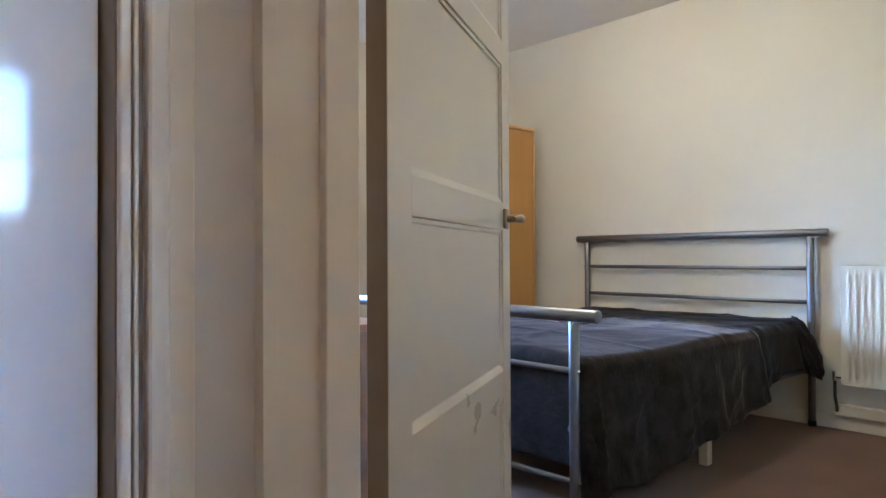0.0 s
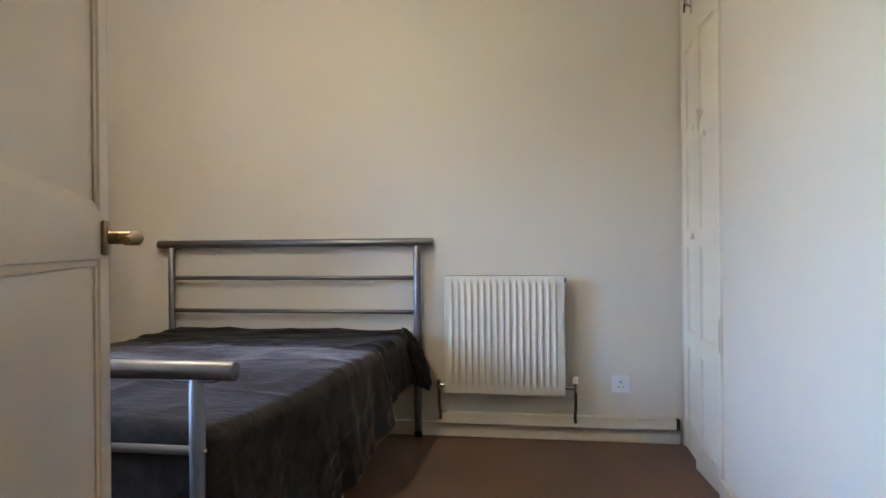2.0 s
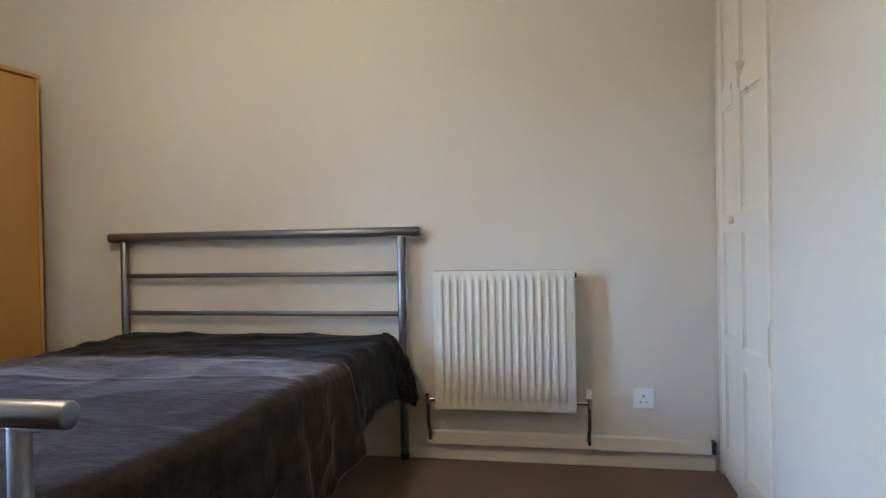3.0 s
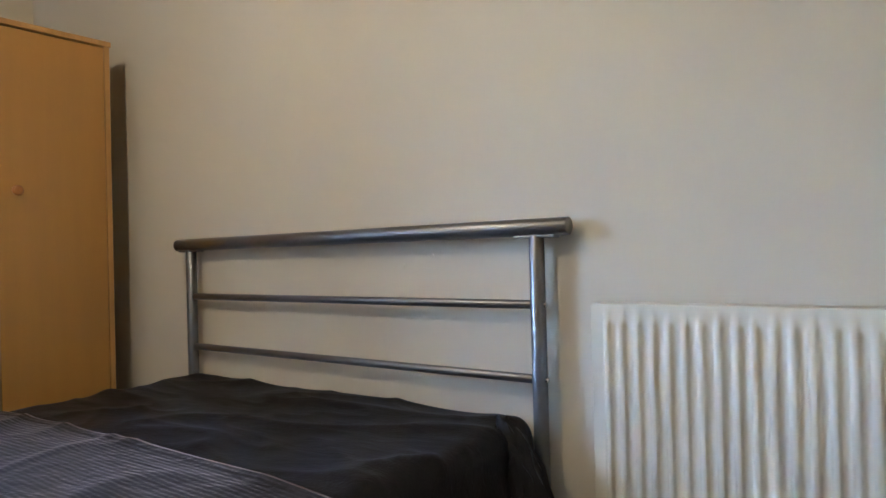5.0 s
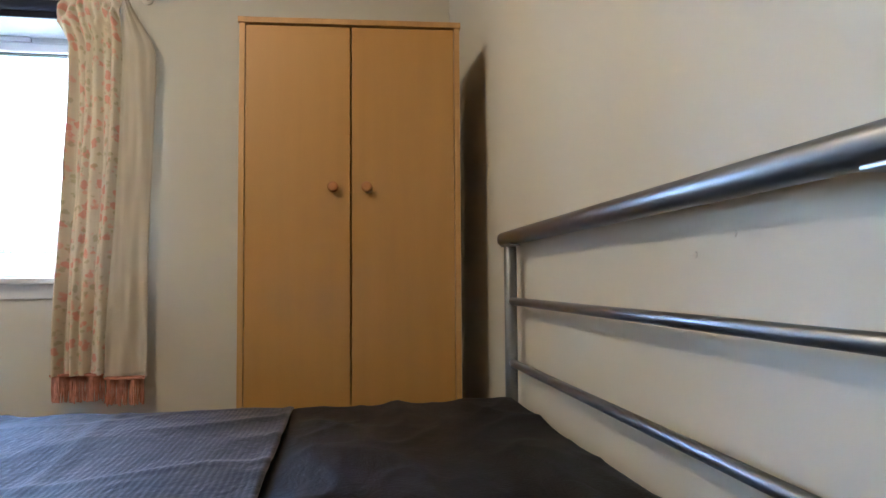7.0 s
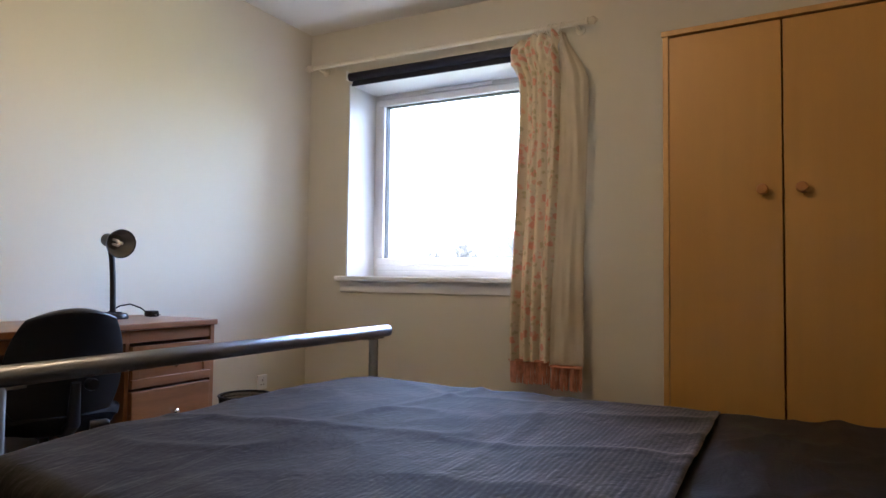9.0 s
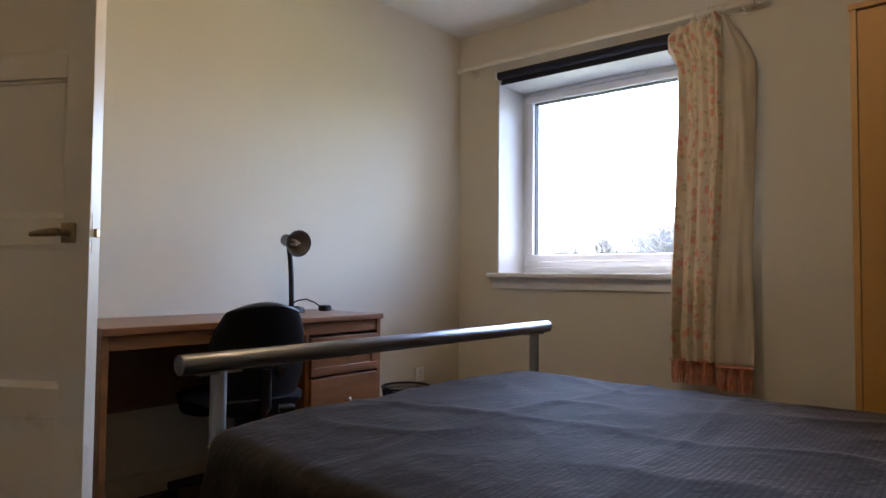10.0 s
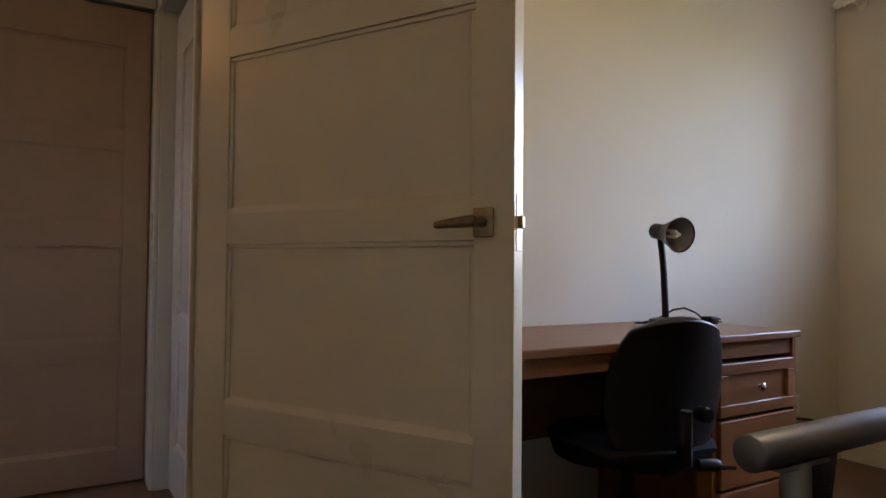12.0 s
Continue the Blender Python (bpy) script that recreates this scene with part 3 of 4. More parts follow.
ROD_Y, ROD_Z = 4.275, 2.252
rod = thing("curtain_rod", (0, 0, 0), "white painted curtain pole with turned end knobs", "curtain rod")
part("pole", bar((0.84, ROD_Y, ROD_Z), (2.60, ROD_Y, ROD_Z), 0.013), GLOSS, rod, "", True)
for x, s in ((0.845, -1), (2.595, 1)):
    part("finial", turned([(0, 0), (0.013, 0), (0.013, 0.006), (0.02, 0.010), (0.02, 0.016), (0.010, 0.020), (0.021, 0.034), (0.022, 0.044), (0.015, 0.055), (0.006, 0.060), (0.006, 0.066), (0, 0.068)], 20, towards((s, 0, 0), (x, ROD_Y, ROD_Z))), GLOSS, rod, "", True)
for x in (0.88, 2.55):
    bm = tube([(x, NORTH, ROD_Z - 0.01), (x, ROD_Y, ROD_Z - 0.01)], 0.009)
    join(bm, turned([(0, 0), (0.026, 0), (0.026, 0.008), (0.012, 0.014), (0, 0.015)], 18, towards((0, -1, 0), (x, NORTH, ROD_Z - 0.01))))
    part("bracket", bm, GLOSS, rod, "", True)
for k in range(7):
    x = 2.325 + 0.024 * k
    tilt = 0.25 * math.sin(k * 2.3)
    pts = [(x + tilt * 0.02 * math.sin(a), ROD_Y + 0.021 * math.cos(a), ROD_Z - 0.006 + 0.021 * math.sin(a)) for a in (2 * math.pi * i / 16 for i in range(17))]
    part("ring", tube(pts, 0.0032, 8, caps=False), GLOSS, rod, "", True)


def cloth_strip(name, x_of, y_of, z0, z1, nu, nv, material, parent, label="", width=0.6, z_of=None):
    """A hanging sheet; x_of and y_of give its line at (u, v), u across and v from bottom to top."""
    bm = bmesh.new()
    uv = bm.loops.layers.uv.new("cloth")
    grid = [[bm.verts.new((x_of(i / nu, j / nv), y_of(i / nu, j / nv), z0 + (z1 - z0) * j / nv + (z_of(i / nu, j / nv) if z_of else 0))) for i in range(nu + 1)] for j in range(nv + 1)]
    for j in range(nv):
        for i in range(nu):
            f = bm.faces.new((grid[j][i], grid[j][i + 1], grid[j + 1][i + 1], grid[j + 1][i]))
            for lp, (a, b) in zip(f.loops, ((i, j), (i + 1, j), (i + 1, j + 1), (i, j + 1))):
                lp[uv].uv = (a / nu * width, b / nv * (z1 - z0))
    ob = part(name, bm, material, parent, label, True)
    sol = ob.modifiers.new("thickness", "SOLIDIFY")
    sol.thickness = 0.003
    return ob


def smooth(a, b, v):
    t = min(1.0, max(0.0, (v - a) / (b - a)))
    return t * t * (3 - 2 * t)


def fold_y(u, v, n, amp, seed):
    a = amp * (0.65 + 0.35 * math.sin(3 * v + seed))
    w = math.sin(2 * math.pi * n * (u + 0.10 * math.sin(5 * u + seed)) + 1.2 * math.sin(2.6 * v + seed) + seed)
    w = 0.7 * w + 0.3 * math.sin(2 * math.pi * n * 1.9 * u + 3 * v)
    return a * w + 0.012 * noise.noise((u * 6, v * 5, seed))


curtain = thing("curtain", (0, 0, 0), "cream cotton curtain with pink floral print and fringe", "curtain")


def cx(u, v):
    """Drawn in under the heading, spreading to the hem."""
    left = 2.213 + 0.050 * smooth(0.05, 0.72, v) - 0.050 * smooth(0.86, 0.97, v)
    right = 2.428 + 0.052 * smooth(0.0, 0.8, v)
    return left + (right - left) * u + 0.007 * noise.noise((u * 6, v * 6, 3.0))


def cy(u, v):
    head = smooth(0.86, 0.95, v)
    y = 4.212 + fold_y(u, v, 3.1, 0.046 * (1 - 0.45 * head), 0.6)
    swag = math.sin(2 * math.pi * (v * 15 + 1.6 * (u - 0.55) ** 2 * 4) + 2 * noise.noise((u * 3, v * 9, 2.0)))
    return y - 0.028 * math.exp(-((v - 0.93) / 0.05) ** 2) + head * (0.013 * swag + 0.010 * math.sin(46 * u + 7 * v))


def cz(u, v):
    """The heading sags between the last ring and its free corner."""
    head = smooth(0.82, 1.0, v)
    return head * (-0.050 * max(0.0, 1 - u / 0.40) ** 1.3 + 0.014 * math.sin(30 * u) * u)


def lx(u, v):
    edge = 2.597 + 0.022 * smooth(0.3, 0.84, v) - 0.125 * smooth(0.84, 1.02, v)
    inner = 2.425 + 0.045 * smooth(0.0, 0.8, v)
    return inner + (edge - inner) * u


def ly(u, v):
    return 4.232 + fold_y(u, v, 0.9, 0.012, 2.0) + 0.025 * u - 0.03 * math.sin(math.pi * u) * smooth(0.2, 0.8, v)


cloth_strip("printed_front", cx, cy, 0.503, 2.195, 100, 150, FLORAL, curtain, "pink and green floral cotton", 0.44, cz)
cloth_strip("lining", lx, ly, 0.485, 2.20, 30, 60, LINING, curtain, "plain cream lining")


def fringe(name, x0, x1, seed, parent, drop=0.0):
    bm = bmesh.new()
    rnd = random.Random(seed)
    n = int((x1 - x0) / 0.0030)
    for k in range(n):
        u = k / n
        x = x0 + (x1 - x0) * u
        y = 4.22 + 0.018 * math.sin(2 * math.pi * u * 3.2 + seed)
        tube([(x, y, 0.519), (x + rnd.uniform(-0.003, 0.003), y + rnd.uniform(-0.004, 0.004), 0.455), (x + rnd.uniform(-0.006, 0.006), y + rnd.uniform(-0.006, 0.006), 0.395 + rnd.uniform(0, 0.012))], 0.0028, 5, bm)
    join(bm, box((x0, 4.20, 0.510), (x1, 4.242, 0.522), 0.004))
    for v in bm.verts:
        v.co.z -= drop
    return part(name, bm, FRINGE, parent, "terracotta thread fringe")


fringe("fringe", 2.215, 2.43, 1, curtain, 0.012)
fringe("fringe", 2.437, 2.598, 2, curtain, 0.030)

# ---- wardrobe ----
ward = thing("wardrobe", (3.10, 3.492, 0), "beech veneer double wardrobe with round wooden knobs", "wardrobe", -3.6)
W, D, H = 0.782, 0.60, 1.840
part("side_panel", box((0, 0, 0), (0.02, D, H - 0.02), 0.001), BEECHEDGE, ward)
part("side_panel", box((W - 0.02, 0, 0), (W, D, H - 0.02), 0.001), BEECHEDGE, ward)
part("top_panel", box((-0.004, -0.006, H - 0.02), (W + 0.004, D, H), 0.001), BEECHEDGE, ward)
part("back_panel", box((0.02, D - 0.008, 0.05), (W - 0.02, D - 0.002, H - 0.02)), BEECH, ward)
part("plinth", box((0.02, 0.03, 0), (W - 0.02, 0.045, 0.06)), BEECH, ward)
part("bottom_panel", box((0.02, 0.03, 0.06), (W - 0.02, D - 0.008, 0.076)), BEECH, ward)
mid = W / 2
for x0, x1, kx in ((0.022, mid - 0.003, mid - 0.062), (mid + 0.003, W - 0.022, mid + 0.056)):
    d = part("door", box((x0, 0.003, 0.065), (x1, 0.021, H - 0.026), 0.0012), BEECH, ward)
    part("knob", turned([(0, 0), (0.010, 0), (0.008, 0.010), (0.012, 0.014), (0.018, 0.020), (0.019, 0.026), (0.014, 0.032), (0, 0.034)], 20, towards((0, -1, 0), (kx, 0.003, 1.235))), KNOBWOOD, d, "round wooden knob", True)

# ---- radiator, its pipes and trunking ----
RY0, RY1, RZ0, RZ1, RX = 0.876, 1.478, 0.250, 0.848, 3.908
rad = thing("radiator", (EAST, (RY0 + RY1) / 2, 0), "cream enamelled single panel radiator with vertical flutes", "radiator")
hw = (RY1 - RY0) / 2
bm = bmesh.new()
n_fl = 17
xs = RX - EAST
pitch = (2 * hw - 0.04) / n_fl
prof = []
for k in range(n_fl):
    a = -hw + 0.026 + pitch * k
    prof += [(a + pitch * f, -d) for f, d in ((0.10, 0.0), (0.17, 0.0012), (0.25, 0.0062), (0.32, 0.0076), (0.52, 0.0076), (0.59, 0.0062), (0.67, 0.0012), (0.74, 0.0))]
prof = [(-hw, 0.0)] + prof + [(hw, 0.0)]
levels = [(RZ0, 0.0), (RZ0 + 0.038, 0.0), (RZ0 + 0.048, 1.0), (RZ1 - 0.042, 1.0), (RZ1 - 0.032, 0.0), (RZ1, 0.0)]
rows = [[bm.verts.new((xs + dep * on, y, z)) for y, dep in prof] for z, on in levels]
for a, b in zip(rows, rows[1:]):
    for k in range(len(prof) - 1):
        bm.faces.new((a[k], a[k + 1], b[k + 1], b[k]))
part("front_panel", bm, WHITERAD, rad, "", True)
part("seam_rim", box((xs + 0.008, -hw, RZ0), (xs + 0.024, hw, RZ1), 0.003), WHITERAD, rad)
part("top_grille", box((xs + 0.001, -hw - 0.002, RZ1 - 0.004), (xs + 0.060, hw + 0.002, RZ1 + 0.004), 0.002), WHITERAD, rad)
part("bottom_lip", box((xs + 0.002, -hw, RZ0 - 0.006), (xs + 0.028, hw, RZ0), 0.002), WHITERAD, rad)
for s in (-1, 1):
    part("side_cap", box((xs + 0.002, s * hw - 0.006, RZ0), (xs + 0.056, s * hw + 0.006, RZ1), 0.002), WHITERAD, rad)
    part("wall_bracket", box((xs + 0.03, s * hw * 0.6 - 0.02, RZ0 + 0.06), (-0.001, s * hw * 0.6 + 0.02, RZ1 - 0.06), 0.001), WHITERAD, rad)
part("bleed_plug", box((xs + 0.01, -hw - 0.014, RZ1 - 0.03), (xs + 0.03, -hw, RZ1 - 0.008), 0.003), BLACKPLASTIC, rad, "dark bleed plug")
for s, y in ((-1, 0.818), (1, 1.518)):
    yl = y - (RY0 + RY1) / 2
    v = part("valve", tube([(xs + 0.018, s * hw, 0.283), (xs + 0.018, yl, 0.283)], 0.010), CHROME, rad, "chrome radiator valve", True)
    join_bm = tube([(xs + 0.018, yl, 0.262), (xs + 0.018, yl, 0.310)], 0.012)
    part("valve_body", join_bm, CHROME, v, "", True)
    if s < 0:
        part("valve_cap", turned([(0, 0), (0.012, 0), (0.013, 0.01), (0.011, 0.034), (0, 0.036)], 16, Matrix.Translation((xs + 0.018, yl, 0.305))), WHITEPLASTIC, v, "white valve cap", True)
    part("pipe", tube([(xs + 0.018, yl, 0.27), (xs + 0.018, yl, 0.18), (xs + 0.030, yl + s * -0.004, 0.13), (xs + 0.045, yl, 0.10)], 0.008), COPPERDARK, rad, "dark feed pipe", True)
trunk = thing("pipe_trunking", (EAST, 0, 0), "cream painted boxed pipe trunking along the wall", "trunking")
part("cover", box((-0.045, 0.325, 0.076), (-0.001, 1.532, 0.132), 0.003), GLOSS, trunk)
part("open_end", box((-0.040, 0.305, 0.074), (-0.004, 0.324, 0.128), 0.003), PINHOLE, trunk, "dark open pipe end")


# ---- sockets ----
def socket(loc, rz, w, label):
    """A faceplate on a wall; its face looks along -y before the turn."""
    s = thing("wall_socket", loc, label, "socket", rz)
    part("plate", box((-w / 2, -0.010, -0.043), (w / 2, 0, 0.043), 0.004), WHITEPLASTIC, s)
    for gx in ([-w / 4, w / 4] if w > 0.1 else [0.0]):
        part("switch", box((gx + 0.004, -0.0145, 0.014), (gx + 0.020, -0.0095, 0.030), 0.0015), WHITEPLASTIC, s)
        part("slot", box((gx - 0.003, -0.0108, 0.006), (gx + 0.003, -0.0098, 0.016)), PINHOLE, s)
        part("slot", box((gx - 0.015, -0.0108, -0.016), (gx - 0.008, -0.0098, -0.011)), PINHOLE, s)
        part("slot", box((gx + 0.008, -0.0108, -0.016), (gx + 0.015, -0.0098, -0.011)), PINHOLE, s)
    return s


socket((EAST, 0.590, 0.294), 90 + 180, 0.088, "white plastic power socket above the trunking")
socket((WEST, 3.965, 0.300), 90, 0.080, "white plastic power socket low on the wall")

# ---- two old screw holes in the wall over the bed ----
for y, z in ((2.085, 0.941), (1.981, 0.967)):
    hole = thing("wall_plug", (EAST, y, z), "small plastic wall plug set in the plaster", "wall plug")
    part("plug_rim", turned([(0.0025, 0), (0.0055, 0.0), (0.0050, 0.0018), (0.0025, 0.0020)], 14, towards((-1, 0, 0), (-0.0002, 0, 0))), PAINT, hole, "", True)
    part("screw_hole", turned([(0, 0.0003), (0.0025, 0.0003), (0.0025, 0.0012), (0, 0.0010)], 12, towards((-1, 0, 0), (-0.0002, 0, 0))), LINING, hole, "", True)

# ---- bed ----
HX, FX, HC, FC = 3.957, 2.036, 2.342, 2.503
bed = thing("bed", (0, 0, 0), "silver tubular metal double bed frame", "bed")


def end_of_bed(x, c, z_top, r_top, bars, z_base, rail):
    part("top_rail", bar((x, rail[0], z_top), (x, rail[1], z_top), r_top, 24), STEEL, bed, "", True)
    for s in (-1, 1):
        y = c + s * 0.705
        p = part("post", bar((x, y, z_base), (x, y, z_top - r_top * 0.8), 0.019, 20), STEEL, bed, "", True)
        part("saddle_plate", box((x - 0.016, y - 0.055, z_top - r_top - 0.004), (x + 0.016, y + 0.055, z_top - r_top + 0.003), 0.002), STEEL, p)
        for z in bars:
            part("bolt", turned([(0, 0), (0.008, 0), (0.008, 0.003), (0.004, 0.006), (0, 0.0065)], 12, towards((0, s, 0), (x, y + s * 0.0185, z))), CHROME, p, "", True)
        part("foot_cap", turned([(0, 0), (0.021, 0), (0.022, 0.004), (0.020, 0.03), (0, 0.03)], 18, Matrix.Translation((x, y, 0.0))), BLACKPLASTIC, p, "black plastic foot", True)
    for z in bars:
        part("cross_bar", bar((x, c - 0.69, z), (x, c + 0.69, z), 0.0115, 18), STEEL, bed, "", True)


end_of_bed(HX, HC, 1.030, 0.022, (0.841, 0.659, 0.36), 0.012, (1.549, 3.128))
end_of_bed(FX, FC, 0.704, 0.0238, (0.508, 0.118), 0.012, (1.697, 3.312))
for s in (-1, 1):
    part("side_rail", bar((FX, FC + s * 0.69, 0.30), (HX, HC + s * 0.69, 0.30), 0.018), STEEL, bed, "", True)
for k in range(12):
    x = FX + 0.12 + k * 0.155
    c = FC + (HC - FC) * (x - FX) / (HX - FX)
    part("slat", box((x - 0.03, c - 0.66, 0.318), (x + 0.03, c + 0.66, 0.330), 0.002), WOODLEG, bed, "pale wooden slat")
part("middle_leg", box((2.90, 1.722, 0), (2.945, 1.762, 0.318), 0.003), WOODLEG, bed, "pale wooden support leg")

def bed_c(x):
    return 2.372 + 0.04 * (3.0 - x)


bm = box((2.125, -0.610, 0.331), (3.925, 0.610, 0.520), 0.045, seg=4)
for v in bm.verts:
    v.co.y += bed_c(v.co.x)
mattress = part("mattress", bm, MATTRESS, None, "", True)
tagged(mattress, "white mattress wholly covered by dark bedding on the slats", "mattress")


def bed_cloth(name, xf, xh, foot_drop, top, hem_s, hem_n, material, nx, ny, seed, ripple, label, category, grow=0.0):
    """A cover laid over the mattress: flat on top, hanging down at the sides and over the foot."""
    bm = bmesh.new()
    half0 = 0.634 + grow
    us = [(-1 + 2 * i / ny) for i in range(ny + 1)]
    xs2 = [xf - foot_drop + (xh - xf + foot_drop) * j / nx for j in range(nx + 1)]
    grid = []
    for xv in xs2:
        line = []
        for u in us:
            x_on = max(xv, xf)
            half = half0 - 0.035 * min(1.0, max(0.0, (2.6 - x_on) / 0.5))
            hem = hem_s(x_on) if u < 0 else hem_n(x_on)
            full = half + (top - hem)
            d = abs(u) * full
            side = 1 if u > 0 else -1
            over_y, over_x = max(0.0, d - half), max(0.0, xf - xv)
            drop = math.hypot(over_y, over_x)
            r = 0.045
            fall = 0.0
            if drop > 0:
                a = min(drop / r, math.pi / 2)
                out = r * math.sin(a)
                fall = r * (1 - math.cos(a)) + max(0.0, drop - r * math.pi / 2)
            else:
                out = 0.0
            k_y, k_x = (over_y / drop, over_x / drop) if drop > 0 else (0, 0)
            y = side * (min(d, half) + out * k_y)
            x = x_on - out * k_x * 0.9
            z = top - fall
            hang = min(1.0, fall / 0.12)
            wob = noise.noise((xv * 2.2, y * 2.2, 1.0)) * 0.010
            if ripple > 1:
                c1 = 1 - abs(noise.noise((xv * 4.2 + y * 1.6, y * 1.7 - xv * 0.8, seed + 9))) * 2.4
                c2 = 1 - abs(noise.noise((xv * 9 - y * 2.5, y * 3.2 + xv * 2, seed + 5))) * 2.6
                wob -= 0.014 * (1 - min(1, max(0, xv - 3.28) / 0.06))
                wob += (0.013 * max(0, c1) ** 2 + 0.004 * max(0, c2) ** 2) * min(1, max(0, xv - 3.34) / 0.06)
            else:
                wob += 0.003 - 0.012 * min(1, abs(u) * full / half) ** 4 + noise.noise((xv * 6, y * 5, seed + 4)) * 0.0035
                part_on = 0.5 + 0.9 * noise.noise((xv * 1.7, y * 1.7, 12.0))
                for cxx, k, amp in ((2.52, 0.09, 0.007), (2.93, -0.07, 0.007)):
                    wob += amp * part_on * math.exp(-((xv - cxx - k * y - 0.03 * noise.noise((y * 3, cxx, 0))) / 0.020) ** 2)
                wob += 0.007 * (1 - part_on) * math.exp(-((y + 0.10 - 0.22 * (xv - 2.6) - 0.03 * noise.noise((xv * 3, 5, 0))) / 0.022) ** 2)
                c3 = 1 - abs(noise.noise((xv * 3.2 - y * 1.5, y * 3.0 + xv, 21.0))) * 2.6
                wob += 0.006 * max(0, c3) ** 2
                wob += 0.005 * math.exp(-((xv - 3.315) / 0.012) ** 2)
            z += wob * (1 - hang)
            if hang > 0:
                f1 = noise.noise((xv * 5.5, seed, fall * 1.2)) * 0.030 + noise.noise((xv * 14, seed + 2, fall * 2.5)) * 0.008 * ripple
                f1 += 0.009 * max(0, 1 - abs(noise.noise((xv * 5 + fall * 7, fall * 4 - xv * 3, seed + 3))) * 3) ** 2
                f2 = noise.noise((y * 6, seed + 7, fall)) * 0.02
                y += side * hang * k_y * (0.030 * fall / 0.3 + f1 * min(1, fall / 0.25))
                x += hang * k_x * (f2 * min(1, fall / 0.25) * 0.6)
                z += hang * 0.014 * noise.noise((xv * 5, seed + 1, 0.3)) * min(1, fall / 0.3)
            line.append(bm.verts.new((x, y + bed_c(x), max(z, 0.012))))
        grid.append(line)
    for a, b in zip(grid, grid[1:]):
        for k in range(ny):
            bm.faces.new((a[k], a[k + 1], b[k + 1], b[k]))
    ob = part(name, bm, material, None, "", True)
    sol = ob.modifiers.new("thickness", "SOLIDIFY")
    sol.thickness, sol.offset = 0.005, 1
    return tagged(ob, label, category)


bed_cloth("bed_sheet", 3.20, 3.935, 0.0, 0.551, lambda x: 0.27 + 0.03 * math.sin(x * 9), lambda x: 0.30, SHEET, 110, 150, 3.0, 2.4, "charcoal velvet bedspread showing at the head of the bed", "bedspread")
bed_cloth("throw_blanket", 2.095, 3.325, 0.42, 0.556, lambda x: 0.06 + 0.14 * max(0, x - 2.3), lambda x: 0.25, THROW, 170, 170, 8.0, 1.0, "dark grey ribbed throw hanging over the sides of the bed", "blanket", 0.012)

# bunched corner of the bedspread by the head post
bm = bmesh.new()
bmesh.ops.create_icosphere(bm, subdivisions=4, radius=1.0)
for v in bm.verts:
    n1 = noise.noise(v.co * 2.2) * 0.25 + noise.noise(v.co * 5.5) * 0.12
    p = v.co * (1 + n1)
    v.co = Vector((3.855 + p.x * 0.055, 1.635 + p.y * 0.060 + 0.055 * p.z, 0.425 + p.z * 0.150 + 0.02 * noise.noise(v.co * 3.3)))
tagged(part("bedspread_corner", bm, SHEET, None, "", True), "bunched charcoal velvet bedspread corner tucked by the post", "bedspread")

# ---- desk ----
desk = thing("desk", (0, 0, 0), "stained pine pedestal desk with drawers", "desk")
DX0, DX1, DY0, DY1, DZ = 0.78, 1.278, 1.853, 3.108, 0.733
part("desktop", box((DX0, DY0, DZ - 0.024), (DX1 + 0.01, DY1, DZ), 0.004), PINE, desk)
part("apron", box((DX1 - 0.03, DY0 + 0.028, DZ - 0.075), (DX1 - 0.012, 2.672, DZ - 0.028), 0.001), PINE, desk)
part("side_panel", box((DX0 + 0.01, DY0 + 0.004, 0), (DX1 - 0.006, DY0 + 0.026, DZ - 0.024), 0.002), PINE, desk)
part("side_panel", box((DX0 + 0.01, DY1 - 0.026, 0), (DX1 - 0.006, DY1 - 0.004, DZ - 0.024), 0.002), PINE, desk)
part("pedestal_panel", box((DX0 + 0.01, 2.672, 0), (DX1 - 0.012, 2.690, DZ - 0.024), 0.001), PINE, desk)
# set-back panels take the pine with the shade in its colour
part("modesty_panel", box((DX0 + 0.05, DY0 + 0.026, 0.37), (DX0 + 0.066, 2.672, DZ - 0.024), 0.001), PINESHADE, desk)
part("pedestal_back", box((DX0 + 0.01, 2.690, 0.05), (DX0 + 0.02, DY1 - 0.026, DZ - 0.024)), PINESHADE, desk)
part("plinth", box((DX1 - 0.05, 2.690, 0), (DX1 - 0.03, DY1 - 0.026, 0.05)), PINE, desk)
part("top_fillet", box((DX1 - 0.03, 2.690, DZ - 0.075), (DX1 - 0.012, DY1 - 0.026, DZ - 0.028), 0.001), PINE, desk)


